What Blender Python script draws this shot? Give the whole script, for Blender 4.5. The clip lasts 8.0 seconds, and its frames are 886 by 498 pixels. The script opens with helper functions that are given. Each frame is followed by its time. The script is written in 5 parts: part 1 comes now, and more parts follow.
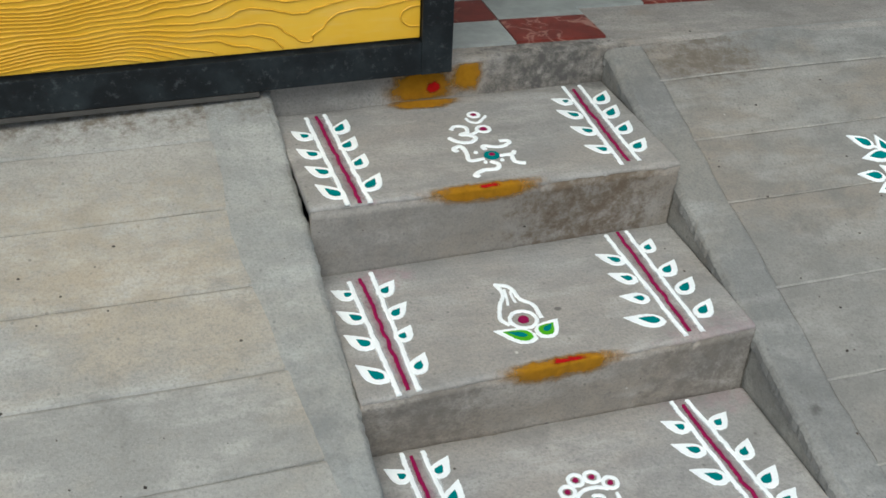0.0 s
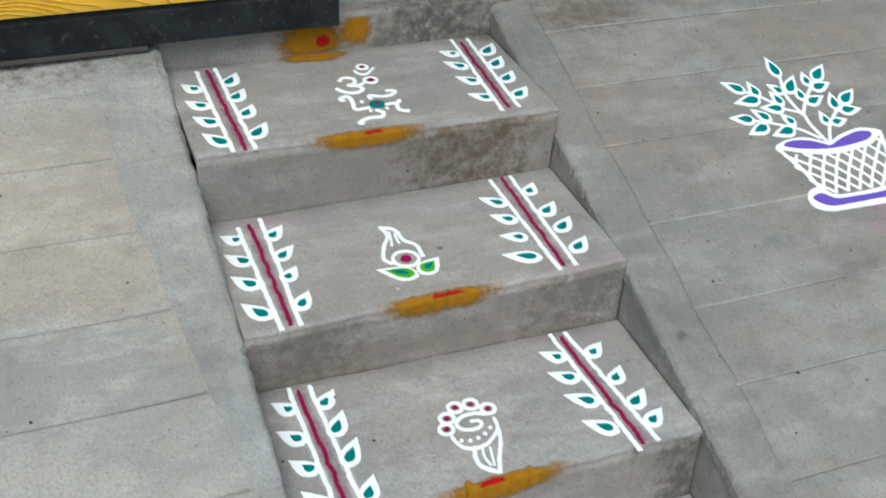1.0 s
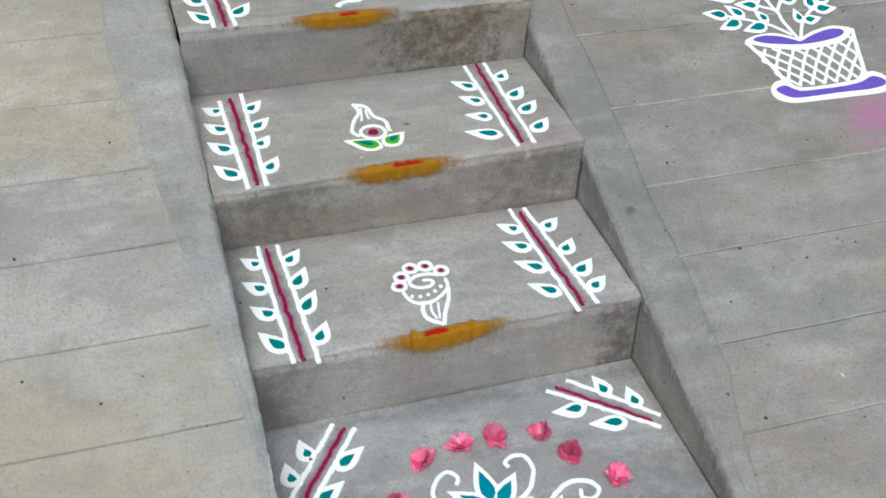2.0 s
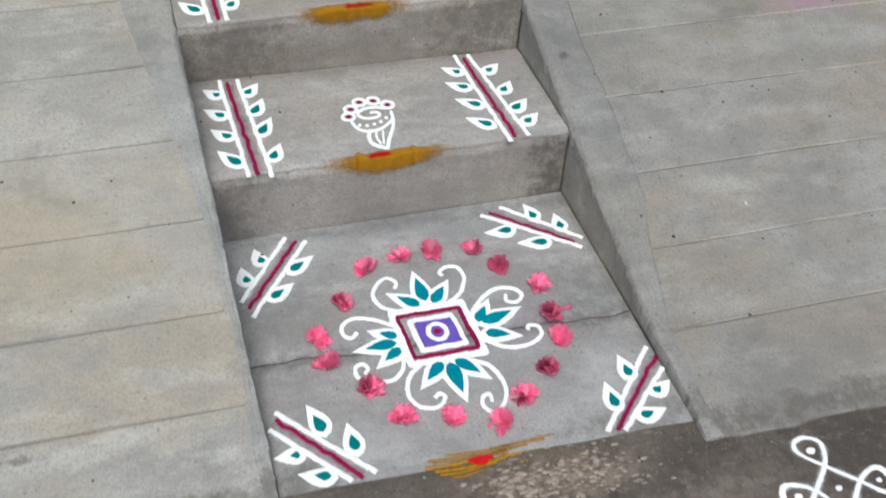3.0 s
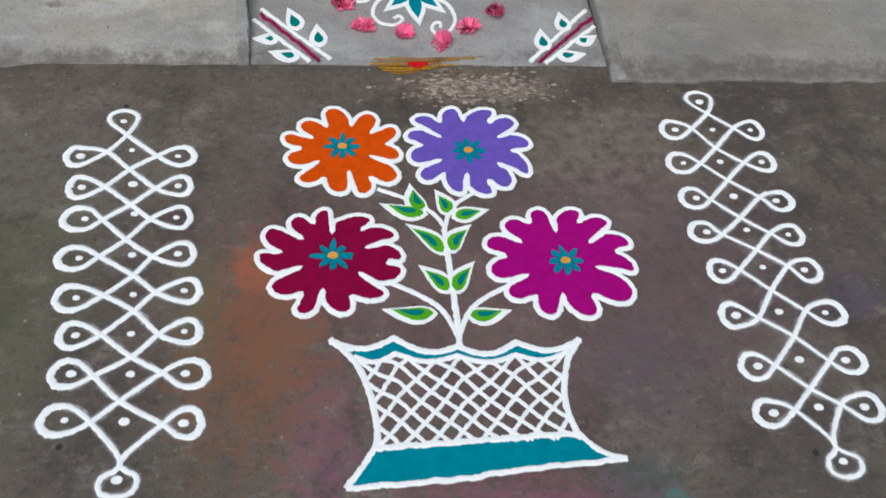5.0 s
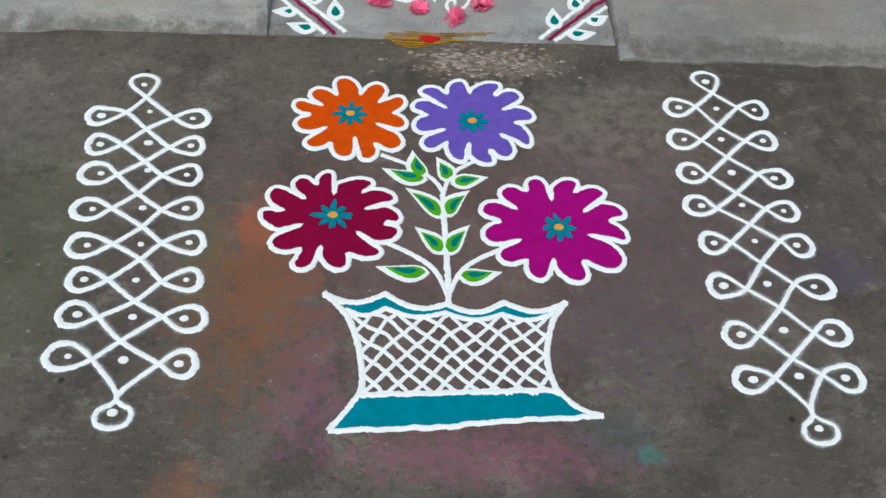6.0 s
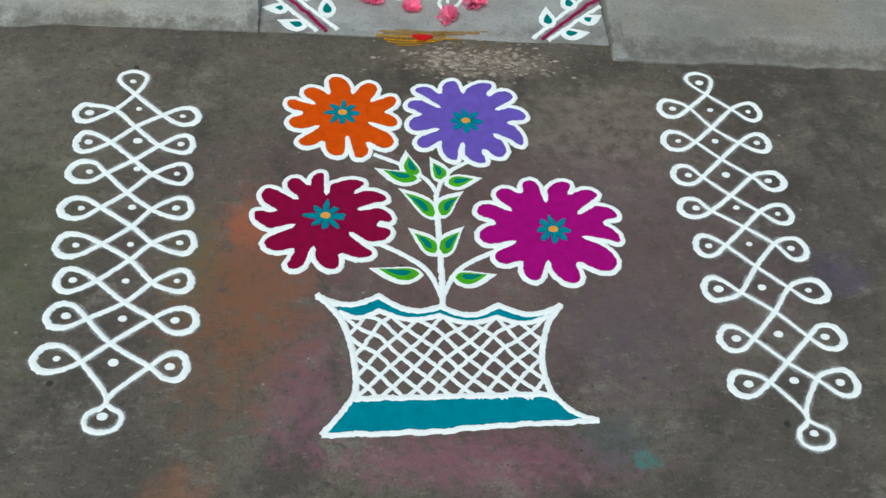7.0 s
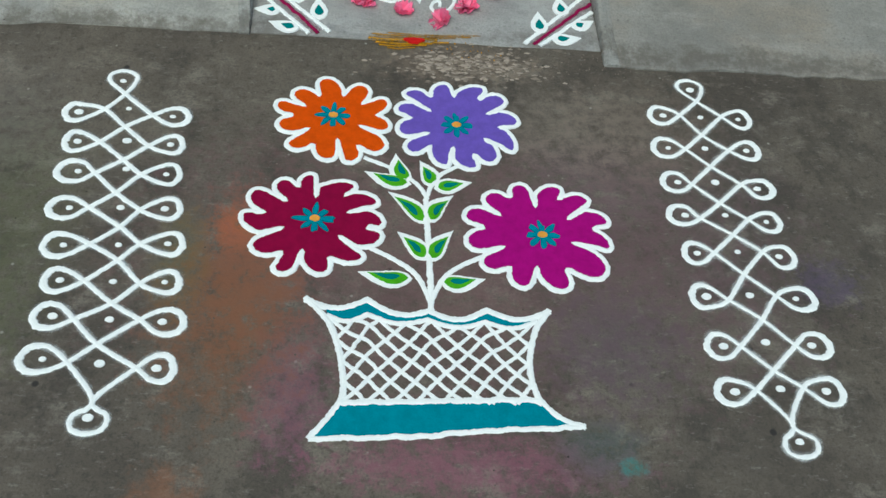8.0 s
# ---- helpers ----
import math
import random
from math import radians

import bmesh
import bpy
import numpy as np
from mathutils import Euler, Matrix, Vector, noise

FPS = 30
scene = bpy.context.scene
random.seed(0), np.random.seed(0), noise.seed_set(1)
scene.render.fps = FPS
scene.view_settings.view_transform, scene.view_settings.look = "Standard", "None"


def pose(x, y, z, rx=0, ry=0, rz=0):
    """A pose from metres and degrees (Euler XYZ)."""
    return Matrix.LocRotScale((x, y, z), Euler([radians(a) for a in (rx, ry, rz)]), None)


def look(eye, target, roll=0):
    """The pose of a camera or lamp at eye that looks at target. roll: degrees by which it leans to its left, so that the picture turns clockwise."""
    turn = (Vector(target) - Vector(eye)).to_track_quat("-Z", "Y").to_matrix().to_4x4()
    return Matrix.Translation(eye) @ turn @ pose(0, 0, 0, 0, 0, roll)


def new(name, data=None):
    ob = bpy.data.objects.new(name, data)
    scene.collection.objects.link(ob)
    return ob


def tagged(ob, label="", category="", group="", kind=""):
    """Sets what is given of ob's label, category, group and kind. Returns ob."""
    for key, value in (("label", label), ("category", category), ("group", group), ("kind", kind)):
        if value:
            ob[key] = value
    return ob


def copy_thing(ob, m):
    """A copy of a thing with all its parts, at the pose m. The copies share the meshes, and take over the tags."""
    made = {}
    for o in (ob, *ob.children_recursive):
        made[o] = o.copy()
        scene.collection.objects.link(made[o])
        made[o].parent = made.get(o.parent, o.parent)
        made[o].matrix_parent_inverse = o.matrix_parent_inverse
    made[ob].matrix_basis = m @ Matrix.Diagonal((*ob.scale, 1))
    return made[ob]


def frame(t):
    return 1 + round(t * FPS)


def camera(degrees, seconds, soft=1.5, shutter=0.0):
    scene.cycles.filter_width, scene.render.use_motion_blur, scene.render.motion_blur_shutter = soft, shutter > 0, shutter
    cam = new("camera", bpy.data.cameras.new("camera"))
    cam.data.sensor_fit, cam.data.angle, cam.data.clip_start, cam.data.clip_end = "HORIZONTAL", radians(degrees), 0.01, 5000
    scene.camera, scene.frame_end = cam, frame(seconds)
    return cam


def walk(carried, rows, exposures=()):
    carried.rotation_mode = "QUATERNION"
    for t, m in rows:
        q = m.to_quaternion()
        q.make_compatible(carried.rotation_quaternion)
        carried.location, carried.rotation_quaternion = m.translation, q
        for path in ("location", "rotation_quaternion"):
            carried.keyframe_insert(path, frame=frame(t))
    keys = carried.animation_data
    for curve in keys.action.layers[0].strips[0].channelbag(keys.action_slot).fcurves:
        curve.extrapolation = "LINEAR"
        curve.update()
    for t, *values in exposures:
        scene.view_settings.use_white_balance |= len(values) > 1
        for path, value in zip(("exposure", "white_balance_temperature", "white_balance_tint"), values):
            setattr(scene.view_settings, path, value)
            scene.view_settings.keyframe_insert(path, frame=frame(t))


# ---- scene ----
cam = camera(46.6, 8.0, shutter=0.25)
PATH = [
    (0, (-0.689, -0.32, 1.52), (-0.215, 1.289, 0.43), 2.5),
    (0.3, (-0.671, -0.353, 1.523), (-0.194, 1.206, 0.453), 2.6),
    (0.5, (-0.655, -0.378, 1.521), (-0.16, 1.219, 0.424), 2.5),
    (0.7, (-0.636, -0.406, 1.516), (-0.129, 1.147, 0.452), 2.7),
    (1, (-0.61, -0.455, 1.506), (-0.03, 1.098, 0.387), 3.4),
    (1.2, (-0.591, -0.492, 1.503), (-0.019, 0.994, 0.376), 3.2),
    (1.5, (-0.569, -0.54, 1.489), (-0.022, 0.96, 0.285), 3.3),
    (1.7, (-0.53, -0.599, 1.483), (-0.044, 0.916, 0.271), 2.4),
    (2.8, (-0.459, -0.927, 1.443), (0.014, 0.531, 0.159), 4.8),
    (3, (-0.482, -0.985, 1.453), (0.004, 0.429, 0.124), 5.3),
    (3.2, (-0.442, -1.04, 1.46), (-0.064, 0.187, 0.271), 4.5),
    (3.5, (-0.375, -1.115, 1.466), (0.004, 0.311, 0.115), 5.5),
    (3.7, (-0.327, -1.181, 1.459), (-0.04, 0.059, 0.258), 7.7),
    (4, (-0.267, -1.277, 1.447), (-0.04, 0.092, 0.007), 7.0),
    (4.2, (-0.253, -1.349, 1.439), (-0.075, -0.17, 0.158), 6.1),
    (4.5, (-0.255, -1.473, 1.425), (-0.038, -0.185, -0.089), 6.7),
    (4.7, (-0.253, -1.537, 1.433), (-0.07, -0.456, 0.069), 6.3),
    (5, (-0.249, -1.636, 1.442), (-0.007, -0.394, -0.106), 7.7),
    (5.2, (-0.21, -1.693, 1.437), (-0.015, -0.446, -0.115), 6.4),
    (6.3, (-0.138, -1.744, 1.451), (-0.012, -0.484, -0.097), 5.5),
    (6.5, (-0.152, -1.735, 1.449), (0.001, -0.478, -0.099), 6.4),
    (7, (-0.163, -1.72, 1.443), (0.003, -0.473, -0.111), 7.2),
    (7.5, (-0.162, -1.715, 1.444), (0.01, -0.464, -0.107), 7.7),
    (8, (-0.162, -1.715, 1.446), (0.024, -0.467, -0.105), 8.6),
]
EXPOSURES = [(0, 0.10, 6080, -1), (0.5, 0.15, 5980, -1), (1.5, 0.23, 5880, -1), (3.5, 0.24, 6180, 4), (4.0, 0.11, 6180, 3), (4.5, -0.03, 6100, 4), (5.0, -0.11, 6130, 4), (6.5, -0.10, 6010, -4), (8, -0.13, 5990, -8)]
walk(cam, [(t, look(eye, target, roll)) for t, eye, target, roll in PATH], EXPOSURES)

# ---- light: a bright overcast morning ----
world = bpy.data.worlds.new("overcast_sky")
scene.world = world
world.use_nodes = True
wn = world.node_tree
sky = wn.nodes.new("ShaderNodeTexSky")
sky.sky_type = "NISHITA"
sky.sun_disc = False
sky.sun_elevation, sky.sun_rotation = radians(58), radians(200)
sky.dust_density, sky.air_density = 4.0, 1.0
wn.links.new(sky.outputs[0], wn.nodes["Background"].inputs[0])
wn.nodes["Background"].inputs[1].default_value = 0.13
sun = new("sun", bpy.data.lights.new("sun", "SUN"))
sun.data.energy, sun.data.angle, sun.data.color = 1.5, radians(40), (1.0, 0.975, 0.93)
sun.matrix_world = look((-1.0, -2.6, 4.6), (0, 0, 0))


# ---- materials ----
def mat(name, build, roughness=0.9, metallic=0.0, specular=0.3):
    m = bpy.data.materials.new(name)
    m.use_nodes = True
    g = Graph(m.node_tree)
    g.bsdf.inputs["Roughness"].default_value = roughness
    g.bsdf.inputs["Metallic"].default_value = metallic
    g.bsdf.inputs["Specular IOR Level"].default_value = specular
    build(g)
    return m


class Graph:
    """Short hand for node trees; coordinates are world metres (objects stand unscaled at the origin)."""

    def __init__(self, tree):
        self.t = tree
        self.bsdf = tree.nodes["Principled BSDF"]
        geo = tree.nodes.new("ShaderNodeNewGeometry")
        self.pos = geo.outputs["Position"]
        self.island = geo.outputs["Random Per Island"]
        self.rand = tree.nodes.new("ShaderNodeObjectInfo").outputs["Random"]

    def put(self, socket, value):
        if isinstance(value, bpy.types.NodeSocket):
            self.t.links.new(value, socket)
        elif isinstance(value, tuple) and len(value) == 3 and socket.type == "RGBA":
            socket.default_value = (*value, 1)
        else:
            socket.default_value = value

    def noise(self, scale, detail=6.0, rough=0.6, where=None, distort=0.0):
        n = self.t.nodes.new("ShaderNodeTexNoise")
        self.put(n.inputs["Vector"], where or self.pos)
        n.inputs["Scale"].default_value, n.inputs["Detail"].default_value = scale, detail
        n.inputs["Roughness"].default_value, n.inputs["Distortion"].default_value = rough, distort
        return n.outputs["Fac"]

    def cells(self, scale, where=None):
        n = self.t.nodes.new("ShaderNodeTexVoronoi")
        self.put(n.inputs["Vector"], where or self.pos)
        n.inputs["Scale"].default_value = scale
        return n.outputs["Distance"]

    def ramp(self, fac, low, high, a=0.0, b=1.0):
        n = self.t.nodes.new("ShaderNodeMapRange")
        n.interpolation_type = "SMOOTHSTEP"
        for i, v in enumerate((fac, low, high, a, b)):
            self.put(n.inputs[i], v)
        return n.outputs[0]

    def math(self, op, a, b=0.0):
        n = self.t.nodes.new("ShaderNodeMath")
        n.operation = op
        self.put(n.inputs[0], a)
        self.put(n.inputs[1], b)
        return n.outputs[0]

    def mix(self, fac, a, b):
        n = self.t.nodes.new("ShaderNodeMix")
        n.data_type = "RGBA"
        self.put(n.inputs[0], fac)
        self.put(n.inputs[6], a)
        self.put(n.inputs[7], b)
        return n.outputs[2]

    def scaled(self, sx, sy, sz, turn=0.0):
        n = self.t.nodes.new("ShaderNodeMapping")
        self.put(n.inputs["Vector"], self.pos)
        n.inputs["Scale"].default_value = (sx, sy, sz)
        n.inputs["Rotation"].default_value = (0, 0, radians(turn))
        return n.outputs[0]

    def spot(self, x, y, rx, ry, ragged=0.6, scale=34.0):
        """1 inside a ragged oval round (x, y), 0 outside."""
        sep = self.t.nodes.new("ShaderNodeSeparateXYZ")
        self.put(sep.inputs[0], self.pos)
        u = self.math("DIVIDE", self.math("SUBTRACT", sep.outputs[0], x), rx)
        v = self.math("DIVIDE", self.math("SUBTRACT", sep.outputs[1], y), ry)
        d = self.math("ADD", self.math("MULTIPLY", u, u), self.math("MULTIPLY", v, v))
        d = self.math("ADD", d, self.math("MULTIPLY", self.math("SUBTRACT", self.noise(scale, 8, 0.75), 0.5), ragged * 15))
        return self.ramp(d, 2.0, -0.8)

    def color(self, c):
        self.put(self.bsdf.inputs["Base Color"], c)

    def bump(self, height, strength, distance):
        n = self.t.nodes.new("ShaderNodeBump")
        n.inputs["Strength"].default_value, n.inputs["Distance"].default_value = strength, distance
        self.put(n.inputs["Height"], height)
        self.t.links.new(n.outputs[0], self.bsdf.inputs["Normal"])


def concrete(light, dark, warm, spread=1.0, patches=()):
    def build(g):
        c = g.mix(g.ramp(g.noise(2.6, 6, 0.55), 0.40, 0.62), light, dark)
        c = g.mix(g.ramp(g.noise(0.9, 7, 0.7, g.scaled(1, 1, 1, 75)), 0.47, 0.60, 0.0, 0.5), c, tuple(v * 0.72 for v in light))
        c = g.mix(g.ramp(g.noise(2.0, 6, 0.62, g.scaled(0.8, 1.3, 1, 20)), 0.44, 0.58, 0.0, 0.85), c, warm)
        c = g.mix(g.ramp(g.noise(9, 5, 0.6, g.scaled(0.45, 1.3, 1, 4)), 0.47, 0.66, 0.0, 0.65), c, tuple(v * 1.22 for v in light))
        c = g.mix(g.ramp(g.noise(26, 5, 0.65, g.scaled(0.22, 1.2, 1, 6)), 0.48, 0.74, 0.0, 0.20), c, tuple(v * 0.66 for v in dark))
        c = g.mix(g.ramp(g.noise(15, 6, 0.68, g.scaled(0.8, 1.15, 1, 12)), 0.42, 0.64, 0.0, 0.40), c, tuple(v * 0.78 for v in dark))
        c = g.mix(g.ramp(g.noise(170, 5, 0.72), 0.42, 0.70, 0.0, 0.55 * spread), c, tuple(v * 0.60 for v in dark))
        c = g.mix(g.ramp(g.cells(26, g.scaled(1, 1, 1, 33)), 0.11, 0.05, 0.0, 0.55), c, tuple(v * 0.45 for v in dark))
        c = g.mix(g.ramp(g.noise(330, 3, 0.7), 0.52, 0.75, 0.0, 0.30), c, tuple(v * 1.35 for v in light))
        c = g.mix(g.ramp(g.noise(5.5, 7, 0.72, g.scaled(1, 1.2, 1, -25)), 0.54, 0.70, 0.0, 0.50), c, tuple(v * 0.60 for v in dark))
        c = g.mix(g.ramp(g.cells(4.6, g.scaled(1, 1.3, 1, 17)), 0.050, 0.032, 0.0, 0.75), c, (0.11, 0.10, 0.095))
        c = g.mix(g.ramp(g.cells(6.0, g.scaled(1, 0.8, 1, 50)), 0.030, 0.010), c, (0.58, 0.55, 0.50))
        c = g.mix(g.ramp(g.rand, 0.0, 1.0, 0.0, 0.20), c, tuple(v * 0.68 for v in warm))
        # ragged ovals: stains, and the shade painted in below the gate
        for x, y, rx, ry, amount, colour in patches:
            c = g.mix(g.math("MULTIPLY", g.spot(x, y, rx, ry), amount), c, colour)
        g.color(c)
        h = g.math("ADD", g.noise(150, 6, 0.72), g.math("MULTIPLY", g.noise(9, 5, 0.6), 1.5))
        g.bump(h, 0.6, 0.005)
    return build


LIGHT, DARK, WARM = (0.425, 0.412, 0.382), (0.31, 0.302, 0.282), (0.405, 0.348, 0.272)
m_ramp = mat("weathered_concrete", concrete(LIGHT, DARK, WARM, 1.0, [
    (-0.9, 1.42, 0.30, 0.16, 0.35, (0.38, 0.31, 0.21)),
    # brown stained band under the gate, with the gate's shade painted into it
    (-1.00, 1.85, 0.90, 0.115, 1.0, (0.16, 0.132, 0.103)),
    (-0.7, 0.55, 0.30, 0.20, 0.3, (0.40, 0.35, 0.26)),
    (-0.777, 0.146, 0.03, 0.008, 0.8, (0.12, 0.10, 0.09)),
    # darker strip along the front foot
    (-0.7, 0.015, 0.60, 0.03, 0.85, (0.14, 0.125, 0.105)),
]))
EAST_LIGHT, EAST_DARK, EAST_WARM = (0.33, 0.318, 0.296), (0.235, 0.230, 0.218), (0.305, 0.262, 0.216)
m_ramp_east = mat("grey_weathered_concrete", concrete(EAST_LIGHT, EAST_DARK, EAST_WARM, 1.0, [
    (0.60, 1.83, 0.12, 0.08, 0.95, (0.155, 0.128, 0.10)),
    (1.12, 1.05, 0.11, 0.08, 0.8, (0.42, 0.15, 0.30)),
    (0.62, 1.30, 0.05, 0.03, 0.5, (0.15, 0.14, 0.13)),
    # darker along the foot, where the ramp meets the ground
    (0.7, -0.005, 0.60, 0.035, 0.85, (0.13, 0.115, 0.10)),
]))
m_strip_east = mat("grey_smooth_mortar", concrete((0.325, 0.318, 0.30), (0.222, 0.22, 0.213), (0.285, 0.265, 0.235), 1.0, [
    (0.41, 0.888, 0.012, 0.012, 0.8, (0.09, 0.085, 0.08)),
    # darker at the strip's front end
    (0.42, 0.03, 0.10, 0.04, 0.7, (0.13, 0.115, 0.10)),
    (0.42, 1.70, 0.06, 0.10, 0.5, (0.17, 0.165, 0.16)),
]))
m_strip = mat("smooth_mortar", concrete((0.385, 0.385, 0.364), (0.28, 0.282, 0.272), (0.345, 0.33, 0.298), 1.0, [
    (-0.53, 1.00, 0.06, 0.10, 0.6, (0.19, 0.19, 0.185)),
    # the gate's shade carried on over the strip's top end, as colour
    (-0.55, 1.83, 0.20, 0.09, 0.9, (0.17, 0.15, 0.125)),
    # darker front end
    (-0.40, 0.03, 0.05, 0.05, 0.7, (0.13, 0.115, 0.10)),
]))
m_joint = mat("joint_mortar", concrete((0.36, 0.345, 0.31), (0.26, 0.25, 0.23), (0.3, 0.27, 0.23)))
m_mortar = mat("pale_mortar", concrete((0.43, 0.41, 0.37), (0.30, 0.29, 0.27), (0.38, 0.34, 0.29)))
m_step = mat("step_cement", concrete((0.40, 0.381, 0.36), (0.30, 0.29, 0.278), (0.36, 0.325, 0.29), 1.0, [
    (0.30, 1.05, 0.12, 0.05, 0.4, (0.34, 0.22, 0.24)),
    (-0.32, 1.37, 0.06, 0.03, 0.5, (0.36, 0.21, 0.24)),
    # darker towards the back of the top tread
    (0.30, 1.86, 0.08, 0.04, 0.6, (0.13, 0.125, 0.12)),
    (0.0, 0.30, 0.40, 0.025, 0.45, (0.17, 0.165, 0.16)),
    (0.10, 0.30, 0.10, 0.06, 0.35, (0.33, 0.24, 0.34)),
]))
m_landing = mat("landing_cement", concrete((0.40, 0.392, 0.384), (0.285, 0.282, 0.279), (0.345, 0.328, 0.31), 1.0, [
    (0.0, 0.305, 0.50, 0.020, 0.6, (0.13, 0.127, 0.124)),
    (0.10, 0.30, 0.10, 0.06, 0.35, (0.30, 0.23, 0.32)),
    (-0.30, 0.40, 0.10, 0.12, 0.5, (0.19, 0.187, 0.183)),
    (-0.20, 0.10, 0.12, 0.05, 0.4, (0.46, 0.455, 0.45)),
    (0.26, 0.13, 0.06, 0.08, 0.45, (0.46, 0.455, 0.45)),
    (0.30, 0.36, 0.10, 0.10, 0.6, (0.17, 0.168, 0.165)),
    # two darker patches by the landing's front edge
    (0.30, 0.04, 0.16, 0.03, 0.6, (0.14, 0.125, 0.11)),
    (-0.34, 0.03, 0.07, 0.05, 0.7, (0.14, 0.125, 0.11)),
    # darker band along the foot of the first riser
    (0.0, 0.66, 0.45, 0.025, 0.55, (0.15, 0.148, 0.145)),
]))
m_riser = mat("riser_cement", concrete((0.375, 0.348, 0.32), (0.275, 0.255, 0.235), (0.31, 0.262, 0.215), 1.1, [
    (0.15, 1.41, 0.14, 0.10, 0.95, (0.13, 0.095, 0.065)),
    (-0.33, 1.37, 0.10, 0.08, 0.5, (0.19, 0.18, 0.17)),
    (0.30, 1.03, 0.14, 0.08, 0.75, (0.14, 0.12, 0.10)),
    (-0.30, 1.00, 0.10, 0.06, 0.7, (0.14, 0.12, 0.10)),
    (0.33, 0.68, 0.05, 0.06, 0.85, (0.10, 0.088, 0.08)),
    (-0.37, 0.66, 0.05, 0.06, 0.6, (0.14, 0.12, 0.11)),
    # darker patch at the east end of the porch riser
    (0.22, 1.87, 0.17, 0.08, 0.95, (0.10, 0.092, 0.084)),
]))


def build_ground(g):
    c = g.mix(g.ramp(g.noise(2.2, 8, 0.68), 0.34, 0.66), (0.145, 0.122, 0.098), (0.078, 0.065, 0.054))
    c = g.mix(g.ramp(g.noise(7.0, 7, 0.7, g.scaled(1, 1.6, 1, 20)), 0.53, 0.66, 0.0, 0.7), c, (0.215, 0.187, 0.156))
    c = g.mix(g.ramp(g.noise(5.0, 7, 0.68, g.scaled(1.3, 1, 1, 65)), 0.51, 0.62, 0.0, 0.65), c, (0.055, 0.047, 0.040))
    c = g.mix(g.ramp(g.noise(60, 6, 0.75), 0.5, 0.66, 0.0, 0.6), c, (0.05, 0.043, 0.037))
    c = g.mix(g.ramp(g.noise(38, 6, 0.75, g.scaled(1, 2.5, 1, -15)), 0.56, 0.68, 0.0, 0.5), c, (0.27, 0.245, 0.215))
    c = g.mix(g.ramp(g.noise(210, 5, 0.75), 0.44, 0.70, 0.0, 0.5), c, (0.038, 0.032, 0.027))
    c = g.mix(g.ramp(g.noise(16, 6, 0.72, g.scaled(1.2, 0.8, 1, 40)), 0.57, 0.70, 0.0, 0.4), c, (0.20, 0.172, 0.145))
    c = g.mix(g.ramp(g.cells(13), 0.05, 0.02, 0.0, 0.8), c, (0.33, 0.31, 0.28))
    c = g.mix(g.ramp(g.cells(9, g.scaled(1, 1, 1, 40)), 0.07, 0.04), c, (0.03, 0.027, 0.025))
    for x, y, rx, ry, amount, colour in (
        (-0.33, -0.60, 0.10, 0.16, 0.95, (0.24, 0.085, 0.03)),
        (-0.36, -0.52, 0.04, 0.05, 0.95, (0.42, 0.11, 0.025)),
        (-0.42, -1.03, 0.05, 0.04, 0.5, (0.24, 0.10, 0.05)),
        (-0.25, -0.86, 0.06, 0.12, 0.55, (0.24, 0.09, 0.15)),
        (0.05, -0.98, 0.22, 0.05, 0.55, (0.28, 0.09, 0.15)),
        (0.25, -0.95, 0.07, 0.05, 0.5, (0.06, 0.11, 0.11)),
        (0.0, -0.58, 0.50, 0.30, 0.6, (0.16, 0.085, 0.09)),
        (0.32, -0.36, 0.14, 0.10, 0.35, (0.15, 0.10, 0.12)),
        (0.30, -0.75, 0.12, 0.12, 0.4, (0.07, 0.06, 0.09)),
        (-0.45, -0.60, 0.05, 0.12, 0.5, (0.11, 0.12, 0.05)),
        (-0.80, -0.75, 0.10, 0.14, 0.3, (0.10, 0.11, 0.06)),
        (0.72, -0.60, 0.06, 0.05, 0.5, (0.09, 0.07, 0.14)),
        (-0.78, -0.55, 0.14, 0.26, 0.45, (0.095, 0.108, 0.05)),
        (-0.36, -0.74, 0.12, 0.16, 0.55, (0.19, 0.085, 0.035)),
        (0.46, -0.52, 0.24, 0.26, 0.40, (0.115, 0.075, 0.085)),
        (0.42, -0.24, 0.16, 0.14, 0.40, (0.20, 0.15, 0.12)),
        (0.06, -0.050, 0.16, 0.05, 0.45, (0.28, 0.21, 0.16)),
        (0.28, -0.22, 0.16, 0.10, 0.5, (0.21, 0.175, 0.145)),
        (-0.85, -0.25, 0.14, 0.16, 0.4, (0.21, 0.185, 0.16)),
        (0.30, -0.98, 0.02, 0.014, 0.8, (0.05, 0.22, 0.2)),
    ):
        c = g.mix(g.math("MULTIPLY", g.spot(x, y, rx, ry), amount), c, colour)
    g.color(c)
    g.put(g.bsdf.inputs["Roughness"], g.ramp(g.noise(5, 5), 0.3, 0.7, 0.62, 0.95))
    h = g.math("ADD", g.noise(140, 6, 0.75), g.math("MULTIPLY", g.noise(12, 5, 0.6), 2.0))
    g.bump(h, 0.4, 0.004)


m_ground = mat("damp_trodden_ground", build_ground, 0.85)


def powder(name, colour, deep=None, grain=0.25):
    """Dry colour powder: matte, grainy, uneven."""
    def build(g):
        c = g.mix(g.ramp(g.noise(45, 5, 0.7), 0.3, 0.75), colour, deep or tuple(v * 0.78 for v in colour))
        c = g.mix(g.ramp(g.noise(420, 3, 0.7), 0.4, 0.75, 0.0, grain), c, tuple(v * 0.5 for v in colour))
        g.color(c)
        g.bump(g.noise(520, 4, 0.75), 0.5, 0.0015)
    return mat(name, build, 1.0, 0.0, 0.1)


